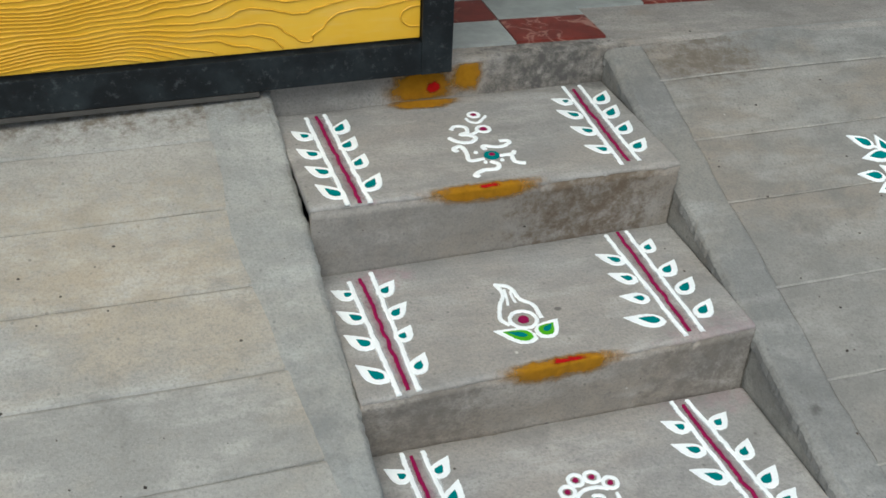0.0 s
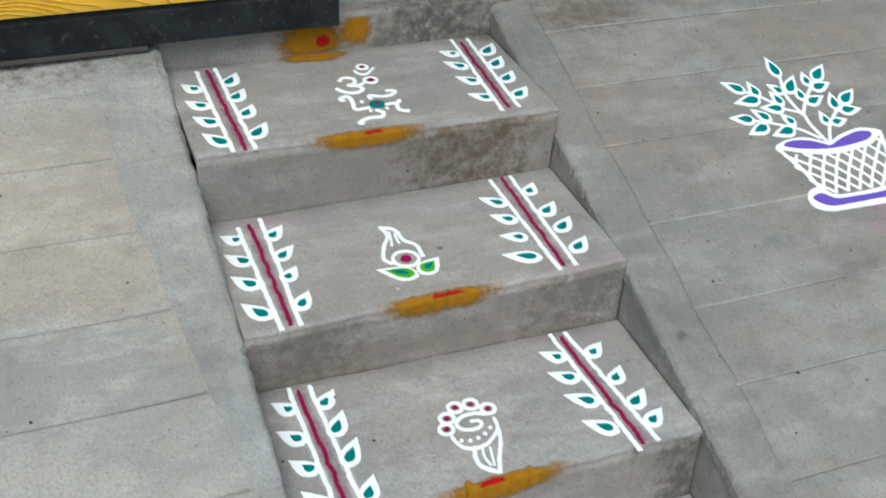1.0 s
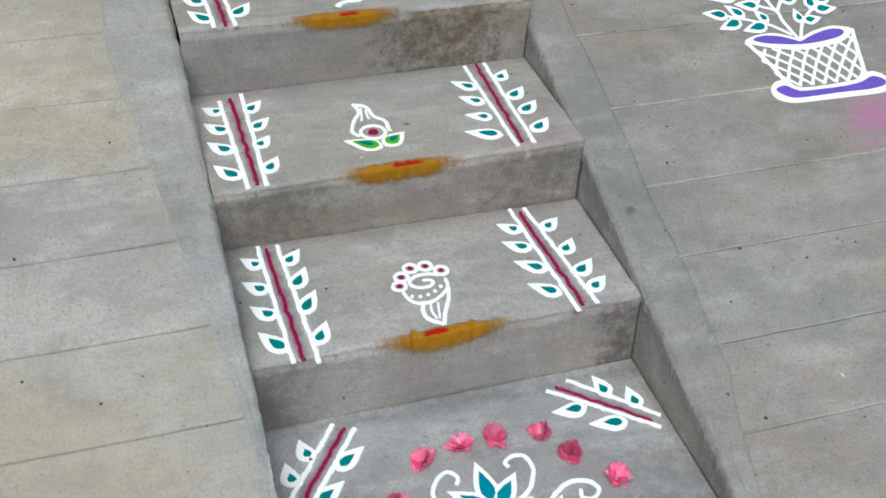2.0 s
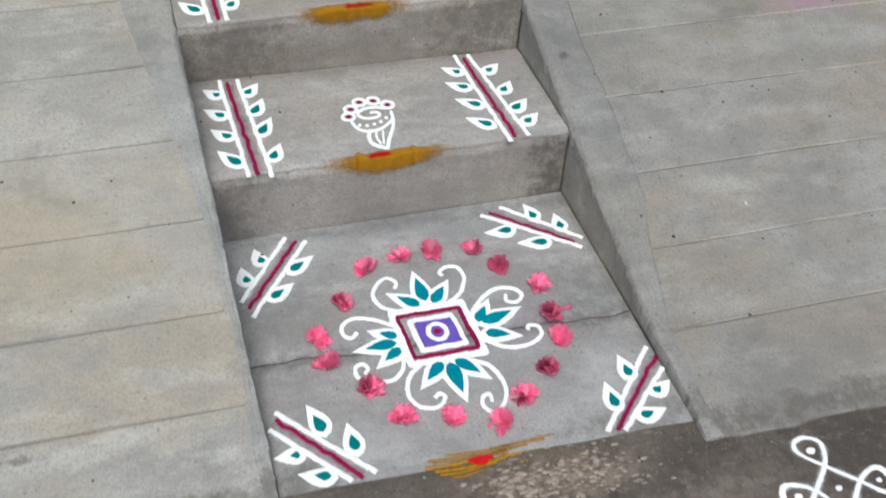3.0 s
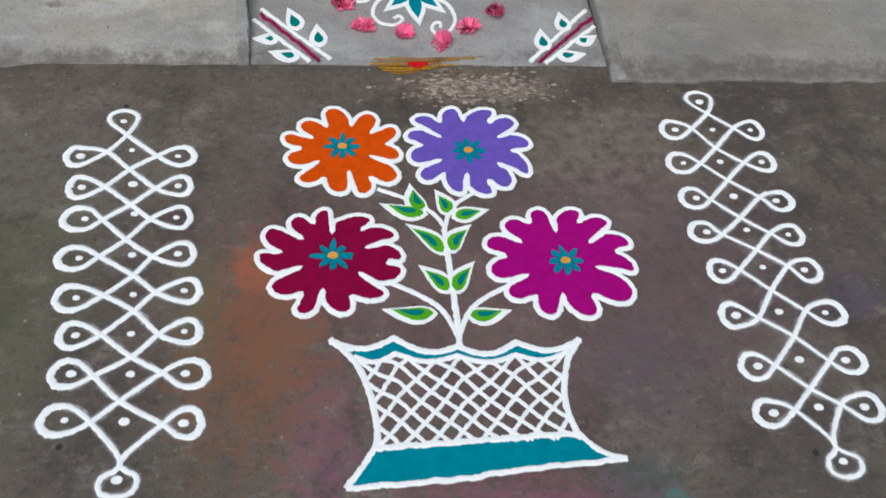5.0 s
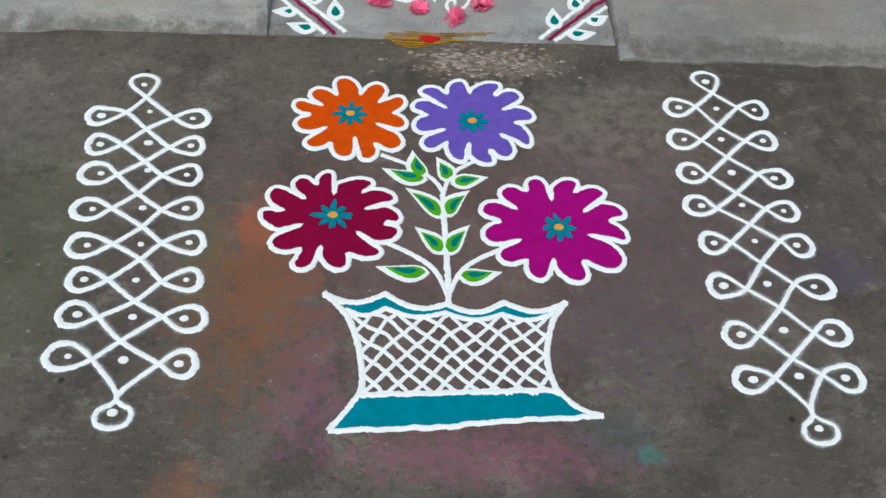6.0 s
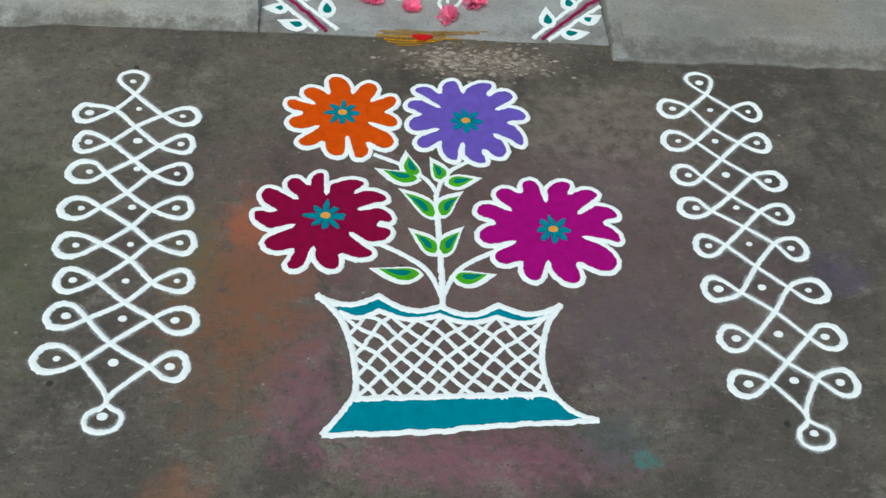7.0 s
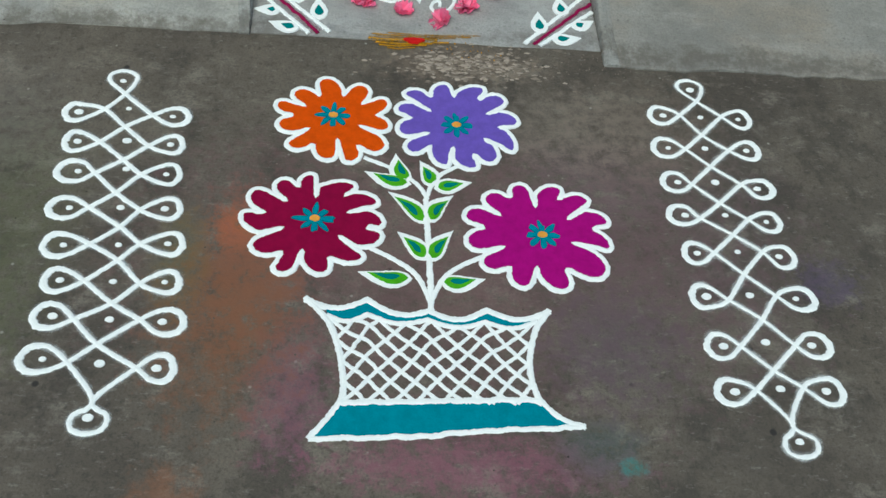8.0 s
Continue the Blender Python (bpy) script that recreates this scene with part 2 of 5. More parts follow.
m_white = powder("white_powder", (0.93, 0.945, 0.945), (0.86, 0.885, 0.885), 0.08)
m_teal = powder("teal_powder", (0.004, 0.20, 0.20))
m_blue_teal = powder("blue_teal_powder", (0.0, 0.24, 0.32))
m_crimson = powder("crimson_powder", (0.27, 0.008, 0.07))
m_orange = powder("orange_powder", (0.70, 0.082, 0.001))
m_violet = powder("violet_powder", (0.16, 0.10, 0.50))
m_maroon = powder("maroon_powder", (0.25, 0.001, 0.045))
m_magenta = powder("magenta_powder", (0.38, 0.001, 0.20))
m_green = powder("green_powder", (0.10, 0.42, 0.015))
m_yellow = powder("yellow_powder", (0.80, 0.36, 0.06))
m_turmeric = powder("turmeric_paste", (0.42, 0.20, 0.01), (0.30, 0.13, 0.006))
m_vermilion = powder("vermilion_powder", (0.62, 0.012, 0.015))


def thin(name, colour, low, high, most, fine=260.0):
    """A film that breaks up towards its rim, by the attribute "body"."""
    def build(g):
        g.color(g.mix(g.ramp(g.noise(60, 5, 0.7), 0.3, 0.75), colour, tuple(v * 0.75 for v in colour)))
        at = g.t.nodes.new("ShaderNodeAttribute")
        at.attribute_name = "body"
        grain = g.math("ADD", g.math("MULTIPLY", g.noise(fine, 5, 0.75), 0.6), g.math("MULTIPLY", g.noise(45, 4, 0.6), 0.7))
        g.put(g.bsdf.inputs["Alpha"], g.ramp(g.math("ADD", at.outputs["Fac"], g.math("SUBTRACT", grain, 0.65)), low, high, 0.0, most))
        g.bump(g.noise(400, 4, 0.75), 0.4, 0.001)
    return mat(name, build, 1.0, 0.0, 0.1)


m_dust = thin("white_dust", (0.84, 0.86, 0.86), 0.20, 0.85, 0.6)
m_pink_dust = thin("crimson_dust", (0.40, 0.16, 0.24), 0.2, 1.0, 0.55)
m_daub = thin("turmeric_film", (0.36, 0.165, 0.008), 0.05, 0.95, 0.93, 120.0)
m_streak = thin("turmeric_streak", (0.44, 0.22, 0.012), 0.15, 0.95, 0.92, 150.0)
m_red_film = thin("vermilion_film", (0.42, 0.006, 0.008), 0.45, 0.95, 0.95, 110.0)


def build_blossom(g):
    c = g.mix(g.ramp(g.noise(130, 4), 0.38, 0.66), (1.0, 0.22, 0.44), (1.0, 0.62, 0.78))
    c = g.mix(g.ramp(g.rand, 0.0, 1.0, 0.0, 0.55), c, (1.0, 0.34, 0.55))
    g.color(g.mix(g.ramp(g.rand, 0.80, 0.95), c, (1.0, 0.72, 0.80)))
    through_light = g.t.nodes.new("ShaderNodeBsdfTranslucent")
    through_light.inputs["Color"].default_value = (1.0, 0.46, 0.68, 1)
    blend = g.t.nodes.new("ShaderNodeMixShader")
    blend.inputs[0].default_value = 0.55
    g.t.links.new(g.bsdf.outputs[0], blend.inputs[1])
    g.t.links.new(through_light.outputs[0], blend.inputs[2])
    g.t.links.new(blend.outputs[0], g.t.nodes["Material Output"].inputs["Surface"])


m_blossom = mat("pink_petal", build_blossom, 0.6)


def build_wood(g):
    where = g.scaled(1.2, 1.0, 9.0)
    c = g.mix(g.ramp(g.noise(4.0, 4, 0.6), 0.35, 0.7), (0.72, 0.395, 0.018), (0.80, 0.485, 0.045))
    c = g.mix(g.ramp(g.noise(7.0, 4, 0.6, where), 0.5, 0.75, 0.0, 0.4), c, (0.76, 0.51, 0.14))
    g.color(c)
    g.bump(g.noise(260, 3), 0.15, 0.001)


m_wood = mat("yellow_painted_wood_grain", build_wood, 0.38, 0.0, 0.5)


def build_groove(g):
    g.color(g.mix(g.noise(30, 4), (0.62, 0.325, 0.016), (0.74, 0.43, 0.035)))


m_groove = mat("darker_grain_line", build_groove, 0.45, 0.0, 0.5)


def build_black(g):
    # bluish mottling: scuffs, together with dull reflections put into the paint's colour
    c = g.mix(g.ramp(g.noise(9, 6, 0.65), 0.4, 0.72), (0.005, 0.007, 0.009), (0.020, 0.027, 0.031))
    c = g.mix(g.ramp(g.noise(55, 5, 0.7), 0.54, 0.72, 0.0, 0.6), c, (0.075, 0.085, 0.09))
    g.color(c)
    g.bump(g.noise(90, 5), 0.2, 0.002)


# grey steel strip, its colour darkened to hold the shade below the frame
m_shaded_steel = mat("shaded_grey_steel", lambda g: g.color(g.mix(g.noise(40, 5), (0.05, 0.048, 0.045), (0.10, 0.09, 0.08))), 0.8)
m_black = mat("black_painted_steel", build_black, 0.55, 0.0, 0.3)


def build_red_tile(g):
    c = g.mix(g.ramp(g.noise(16, 5, 0.6), 0.3, 0.7), (0.20, 0.035, 0.025), (0.13, 0.024, 0.018))
    vein = g.ramp(g.math("ABSOLUTE", g.math("SUBTRACT", g.noise(9, 3, 0.5, None, 1.2), 0.5)), 0.022, 0.004)
    g.color(g.mix(g.math("MULTIPLY", vein, 0.6), c, (0.42, 0.25, 0.2)))


m_red_tile = mat("red_marbled_tile", build_red_tile, 0.35, 0.0, 0.5)
m_grey_tile = mat("grey_tile", lambda g: g.color(g.mix(g.ramp(g.noise(18, 5), 0.3, 0.7), (0.36, 0.38, 0.36), (0.27, 0.28, 0.27))), 0.4, 0.0, 0.5)
m_wall = mat("plain_plaster", lambda g: g.color(g.mix(g.noise(6, 6), (0.55, 0.52, 0.46), (0.46, 0.43, 0.38))), 0.9)


# ---- builders ----
def mesh_of(name, bm, material, smooth=False):
    me = bpy.data.meshes.new(name)
    bmesh.ops.recalc_face_normals(bm, faces=bm.faces)
    bm.to_mesh(me)
    bm.free()
    for p in me.polygons:
        p.use_smooth = smooth
    me.materials.append(material)
    return me


def part(name, bm, material, parent=None, label="", smooth=False):
    ob = new(name, mesh_of(name, bm, material, smooth))
    if parent is not None:
        ob.parent = parent
    if label:
        ob["label"] = label
    return ob


def thing(name, x, y, z, label, category, group="", kind=""):
    ob = new(name)
    ob.empty_display_size = 0.05
    ob.location = (x, y, z)
    return tagged(ob, label, category, group, kind)


def grid_slab(bm, us, vs, place, thick, round_off, ends=(True, True)):
    """A slab over a grid of (u, v), whose top is place(u, v); its upper rim is rounded off by round_off."""
    top = [[None] * len(vs) for _ in us]
    for i, u in enumerate(us):
        for j, v in enumerate(vs):
            p = Vector(place(u, v))
            if (i == 0 and ends[0]) or (i == len(us) - 1 and ends[1]) or j in (0, len(vs) - 1):
                p.z -= round_off
            top[i][j] = bm.verts.new(p)
    for i in range(len(us) - 1):
        for j in range(len(vs) - 1):
            bm.faces.new((top[i][j], top[i + 1][j], top[i + 1][j + 1], top[i][j + 1]))
    rim = [top[i][0] for i in range(len(us))] + [top[-1][j] for j in range(1, len(vs))]
    rim += [top[i][-1] for i in range(len(us) - 2, -1, -1)] + [top[0][j] for j in range(len(vs) - 2, 0, -1)]
    low = [bm.verts.new(v.co - Vector((0, 0, thick))) for v in rim]
    for k in range(len(rim)):
        n = (k + 1) % len(rim)
        bm.faces.new((rim[k], low[k], low[n], rim[n]))
    bm.faces.new(low[::-1])


def block(bm, x0, x1, y0, y1, z0, z1, skew=0.0, bevel=0.0):
    """A box whose y also grows with x by skew."""
    made = bmesh.ops.create_cube(bm, size=1.0)["verts"]
    for v in made:
        x = x0 if v.co.x < 0 else x1
        v.co = (x, (y0 if v.co.y < 0 else y1) + skew * x, z0 if v.co.z < 0 else z1)
    if bevel:
        edges = {e for v in made for e in v.link_edges}
        bmesh.ops.bevel(bm, geom=list(edges), offset=bevel, segments=2, affect="EDGES", profile=0.7)


def spaced(a, b, n):
    return [a + (b - a) * i / n for i in range(n + 1)]


def rough(x, y, amount=0.0015, scale=9.0, seed=0.0):
    return amount * noise.noise((x * scale, y * scale, seed))


# ---- the large structure ----
GROUND_Z, LANDING_Z = 0.0, 0.006
TREADS = (0.168, 0.323, 0.484)
PORCH_Z = 0.580


def left_ramp_z(y):
    return 0.001 + 0.306 * y


def right_ramp_z(y):
    """Straight above y = 0.5 m, easing out to the ground below it."""
    straight = 0.136 + 0.324 * (y - 0.562)
    if y > 0.5:
        return straight
    ease = 0.005 + 0.145 * (y + 0.05) + 0.148 * max(0.0, y + 0.05) ** 2 * 1.1
    w = max(0.0, min(1.0, (y - 0.05) / 0.45))
    return ease * (1 - w) + straight * w


def left_edge(y):
    return -0.380 - 0.054 * y


def right_edge(y):
    return 0.377 - 0.014 * y


bm = bmesh.new()
us = [-300, -40, -8, *spaced(-2.4, 2.4, 48), 8, 40, 300]
vs = [-300, -40, -8, *spaced(-2.4, 0.4, 28), 8, 40, 300]
rows = [[bm.verts.new((x, y, (rough(x, y, 0.002, 2.5) if abs(x) < 3 and -3 < y < 0.5 else 0.0))) for y in vs] for x in us]
for i in range(len(us) - 1):
    for j in range(len(vs) - 1):
        bm.faces.new((rows[i][j], rows[i + 1][j], rows[i + 1][j + 1], rows[i][j + 1]))
tagged(part("ground", bm, m_ground, smooth=True), "damp brown trodden ground with faint old colour stains", "ground", kind="structure")

# landing slab in two pieces, parted by the old crack
landing = thing("landing", 0, 0.35, 0, "grey cement slab at the foot of the steps, cracked across", "landing", kind="structure")


def crack_y(x):
    return 0.305 + 0.012 * noise.noise((x * 5, 3, 0)) + 0.006 * noise.noise((x * 23, 7, 0))


def slab_piece(front, back, seed):
    bm = bmesh.new()
    xs = spaced(-0.385, 0.371, 44)

    def at(u, v):
        y = front(u) * (1 - v) + back(u) * v
        side = (u + 0.385) / 0.756
        return (step_x(side, y), y, LANDING_Z + rough(u, v, 0.0012, 6, seed))
    grid_slab(bm, xs, spaced(0, 1, 12), at, 0.06, 0.004)
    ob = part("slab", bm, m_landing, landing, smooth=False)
    ob.matrix_parent_inverse = Matrix.Translation((0, -0.35, 0))
    return ob


# three steps; each front edge and riser foot: y at the left end, y at the right end
STEP_FRONT = ((0.659, 0.697), (0.996, 1.047), (1.390, 1.426), (1.828, 1.880))
STEP_FOOT = ((0.672, 0.704), (1.036, 1.064), (1.406, 1.456), (1.832, 1.884))


def step_line(pair, x):
    return pair[0] + (pair[1] - pair[0]) * (x + 0.43) / 0.79


def step_profile(k, x):
    """The section of step k at x: (y, z) up the riser, over the worn nosing and back along the tread."""
    z0, z = (LANDING_Z, *TREADS)[k], TREADS[k]
    a, b = step_line(STEP_FRONT[k], x) + 0.010, step_line(STEP_FOOT[k], x) - 0.004
    a += 0.004 * noise.noise((x * 7, k * 3.0, 1)) + 0.0022 * noise.noise((x * 37, k, 5))
    chip = max(0.0, noise.noise((x * 42, k * 5.0, 13)) - 0.22)
    a += 0.008 * chip
    worn = 0.009 + 0.005 * noise.noise((x * 11, k * 2.0, 9)) + 0.022 * chip
    back = step_line(STEP_FOOT[k + 1], x) - 0.0112 + 0.003 * noise.noise((x * 9, k, 31)) + 0.0022 * noise.noise((x * 60, k, 33))
    pts = [(b - 0.003, z0 - 0.012)]
    for v in spaced(0.04, 1, 7):
        pts.append((b + (a - b) * v + rough(x, v, 0.003, 6, k + 20), z0 + (z - worn - z0) * v))
    y = pts[-1][0]
    pts += [(y + 0.10 * worn, z - 0.55 * worn), (y + 0.4 * worn, z - 0.18 * worn), (y + 1.1 * worn, z)]
    y += 1.1 * worn
    for v in spaced(0.06, 1, 9):
        pts.append((y + (back - y) * v, z + rough(x, v, 0.0016, 5, k)))
    return pts


def step_x(u, y):
    a = left_edge(y) + 0.0008 + 0.0022 * noise.noise((y * 17, 4, 2))
    return a + u * (right_edge(y) - a - 0.001)


slab_piece(lambda x: 0.018 + 0.004 * noise.noise((x * 9, 1, 0)), lambda x: crack_y(x) - 0.0025, 1)
slab_piece(lambda x: crack_y(x) + 0.0025, lambda x: step_line(STEP_FOOT[0], x) - 0.007, 2)


def strip_mesh(cols, depth):
    """A skin of columns of points, closed behind and below by depth."""
    bm = bmesh.new()
    made = []
    for col in cols:
        pts = list(col) + [(col[-1][0], col[-1][1] + depth, col[-1][2] - depth), (col[0][0], col[0][1] + depth, col[0][2] - depth)]
        made.append([bm.verts.new(p) for p in pts])
    for c0, c1 in zip(made, made[1:]):
        for j in range(len(c0)):
            n = (j + 1) % len(c0)
            bm.faces.new((c0[j], c1[j], c1[n], c0[n]))
    bm.faces.new(made[0])
    bm.faces.new(made[-1][::-1])
    return bm


steps = thing("staircase", 0, 1.0, 0, "three worn grey cement steps between two concrete ramps", "stairs", kind="structure")
UNDO = Matrix.Translation((0, -1.0, 0))
for k in range(3):
    skin = []
    for u in spaced(0, 1, 220):
        prof = step_profile(k, step_x(u, STEP_FRONT[k][0]))
        skin.append([(step_x(u, y), y, z) for y, z in prof])
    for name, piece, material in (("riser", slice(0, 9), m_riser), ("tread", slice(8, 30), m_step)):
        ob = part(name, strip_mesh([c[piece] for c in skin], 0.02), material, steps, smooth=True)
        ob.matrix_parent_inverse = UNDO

# the porch above the steps, with its low riser
bm = bmesh.new()
us, vs = spaced(-2.6, 2.8, 54), [0, 0.01, *spaced(0.05, 1, 6)]
grid_slab(bm, us, vs, lambda u, v: (u, step_line(STEP_FRONT[3], max(-0.6, min(0.6, u))) + 0.004 * noise.noise((u * 6, 2, 2)) + 1.7 * v, PORCH_Z - 0.005), 0.6, 0.006)
tagged(part("porch", bm, m_riser), "grey cement porch edge above the top step", "porch", kind="structure")
bm = bmesh.new()
block(bm, -2.6, 2.8, 3.55, 3.8, 0, 2.8)
tagged(part("wall_north", bm, m_wall), "plain plastered house wall behind the porch", "wall", kind="structure")


# added slab out of view, keeps sky light off the gate and top step
bm = bmesh.new()
block(bm, -2.8, 3.0, 1.1, 3.55, 2.8, 2.95)
tagged(part("ceiling", bm, m_wall), "unseen plain slab added above the porch to shade the top of the steps", "ceiling", kind="structure")


# ramps: a body, and cast panels with joints between them
def ramp_body(name, edge, far, z_at, front, label):
    root = thing(name, (edge(0.8) + far) / 2, 0.8, 0, label, "ramp", kind="structure")
    undo = Matrix.Translation(root.location).inverted()
    bm = bmesh.new()
    cols = []
    for y in spaced(front + 0.004, 1.90, 60):
        z = z_at(y) - 0.0045
        e = edge(y) + (0.004 if far > 0 else -0.004) + rough(y, 0, 0.003, 8, far)
        cols.append([bm.verts.new(p) for p in ((e, y, -0.05), (e, y, z - 0.012), (e + math.copysign(0.006, far), y, z), (far, y, z), (far, y, -0.05))])
    for a, b in zip(cols, cols[1:]):
        for j in range(4):
            bm.faces.new((a[j], b[j], b[j + 1], a[j + 1]))
    bm.faces.new(cols[0])
    bm.faces.new(cols[-1][::-1])
    ob = part("ramp_body", bm, m_joint, root)
    ob.matrix_parent_inverse = undo
    return root, undo


def panels(root, undo, edge, far, z_at, joints, strip, seed, strip_material, panel_material, skew):
    s = math.copysign(1, far)
    y_first, y_last = joints[0], joints[-1]

    def border(y):
        return edge(y) + s * (strip(y) + 0.010 * noise.noise((y * 6, seed, 0)) + 0.004 * noise.noise((y * 27, seed, 3)))

    def top_z(x, y):
        return z_at(y) + rough(x, y, 0.0025, 3, seed)

    def front(x):
        return 0.016 * noise.noise((x * 5, seed, 4)) + 0.010 * noise.noise((x * 19, seed, 2))

    def strip_at(u, v):
        y = y_first + (y_last - y_first) * v
        x = edge(y) + (border(y) + s * 0.004 - edge(y)) * u
        if v == 0:
            y += front(x)
        z = top_z(x, y) + 0.0014 - 0.011 * max(0, 1 - u * 7) ** 2 - 0.0022 * max(0, u * 5 - 4) ** 2
        z += rough(y, u, 0.004, 13, seed + 5) * (1 - u) + rough(x, y, 0.0012, 24, seed + 8)
        x += s * (rough(y, 1, 0.003, 6, seed) + rough(y, 1, 0.003, 31, seed + 3) + rough(y, 1, 0.0035, 75, seed + 6)) * (1 - u)
        return (x, y, z)
    bm = bmesh.new()
    grid_slab(bm, [0, 0.03, 0.07, *spaced(0.12, 1, 8)], spaced(0, 1, 260), strip_at, 0.02, 0.0018, (True, True))
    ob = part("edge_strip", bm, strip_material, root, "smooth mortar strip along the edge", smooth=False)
    ob.matrix_parent_inverse = undo
    for k, (y0, y1) in enumerate(zip(joints, joints[1:])):
        gap = 0.0016
        bm = bmesh.new()

        def panel_at(u, v, y0=y0, y1=y1, k=k):
            y = y0 + gap + (y1 - y0 - 2 * gap) * v
            x = border(y) + (far - border(y)) * u
            y += skew * (abs(x) - 0.5) * (v if k == 0 else 1.0)
            if v in (0, 1):
                x_at = (y0, y1)[int(v)]
                y += 0.004 * noise.noise((x * 3, x_at * 2, seed)) + 0.0012 * noise.noise((x * 21, x_at * 5, seed))
            if k == 0 and v < 0.05:
                y += front(x)
            return (x, y, top_z(x, y) + 0.0012 * noise.noise((k * 1.7, 1, seed)))
        grid_slab(bm, spaced(0, 1, 60), [0, 0.02, *spaced(0.08, 0.92, 7), 0.98, 1], panel_at, 0.02, 0.0030, (False, True))
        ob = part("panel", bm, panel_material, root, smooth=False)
        ob.matrix_parent_inverse = undo


root, undo = ramp_body("ramp_west", left_edge, -2.4, left_ramp_z, 0.012, "pale weathered concrete ramp beside the steps, jointed across")
panels(root, undo, left_edge, -2.4, left_ramp_z, (0.012, 0.18, 0.358, 0.55, 0.735, 0.922, 1.105, 1.295, 1.487, 1.68, 1.865), lambda y: 0.02 + 0.13 * min(1, max(0, (y - 0.5) / 0.9)), 1.0, m_strip, m_ramp, -0.028)
root, undo = ramp_body("ramp_east", right_edge, 2.6, right_ramp_z, -0.03, "pale weathered concrete ramp with raised joint lines")
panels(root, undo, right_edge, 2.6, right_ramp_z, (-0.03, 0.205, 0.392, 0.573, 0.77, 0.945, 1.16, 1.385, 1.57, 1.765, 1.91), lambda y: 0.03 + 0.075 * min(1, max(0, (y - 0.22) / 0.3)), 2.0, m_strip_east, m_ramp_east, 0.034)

# porch tiles, a checker of red and grey
porch_floor = thing("porch_floor", 0.2, 2.4, PORCH_Z, "checkered porch floor of red marbled and grey tiles", "floor", kind="structure")
tile_undo = Matrix.Translation(porch_floor.location).inverted()
for i in range(-9, 10):
    for j in range(0, 6):
        x0, y0 = 0.137 + 0.237 * i, 1.925 + 0.152 * j + 0.237 * i * 0.012
        if i > 0:
            if j == 0:
                continue
            x0, y0 = x0 - 0.04, y0 + 0.055
        bm = bmesh.new()
        block(bm, x0 + 0.0015, x0 + 0.2355, y0 + 0.0015, y0 + 0.1505, PORCH_Z - 0.006, PORCH_Z + 0.002 + 0.0006 * random.random(), 0.0, 0.001)
        ob = part("tile", bm, m_red_tile if (i + j + (i > 0)) % 2 == 0 else m_grey_tile, porch_floor)
        ob.matrix_parent_inverse = tile_undo

# the gate: steel frame round a grained wooden panel
gate = thing("gate", -0.6, 1.77, 0.567, "yellow wood-grain gate in a black steel frame", "gate")
gate_undo = Matrix.Translation(gate.location).inverted()
GX0, GX1, GZ0, GZ1 = -1.55, -0.060, 0.567, 1.75


def gate_bar(name, x0, x1, z0, z1, y0, y1, material, label="", bevel=0.003):
    bm = bmesh.new()
    block(bm, x0, x1, 1.812 + y0, 1.812 + y1, z0, z1, 0.07, bevel)
    ob = part(name, bm, material, gate, label)
    ob.matrix_parent_inverse = gate_undo
    return ob


gate_bar("bottom_rail", GX0 + 0.074, GX1 - 0.074, GZ0 + 0.001, GZ0 + 0.078, 0.001, 0.045, m_black)
gate_bar("top_rail", GX0 + 0.074, GX1 - 0.074, GZ1 - 0.08, GZ1, 0.001, 0.045, m_black)
gate_bar("stile", GX1 - 0.074, GX1, GZ0, GZ1, 0.0, 0.046, m_black)
gate_bar("stile", GX0, GX0 + 0.074, GZ0, GZ1, 0.0, 0.046, m_black)
gate_bar("bottom_strip", GX0, -0.505, GZ0 - 0.012, GZ0 - 0.001, 0.002, 0.05, m_shaded_steel, "grey strip under the frame", 0.001)
gate_panel = gate_bar("wood_panel", GX0 + 0.070, GX1 - 0.076, GZ0 + 0.086, GZ1 - 0.075, 0.014, 0.034, m_wood)

# embossed grain of the gate's panel: contours of a stretched field, with knots and long flames
def grain_field(x, z):
    flame = 1.9 * noise.noise((x * 2.3, z * 5.5, 4.0)) + 0.55 * noise.noise((x * 7.0, z * 13.0, 8.0))
    return z / 0.0170 + 3.8 * flame + 0.15 * noise.noise((x * 40, z * 60, 2.0))


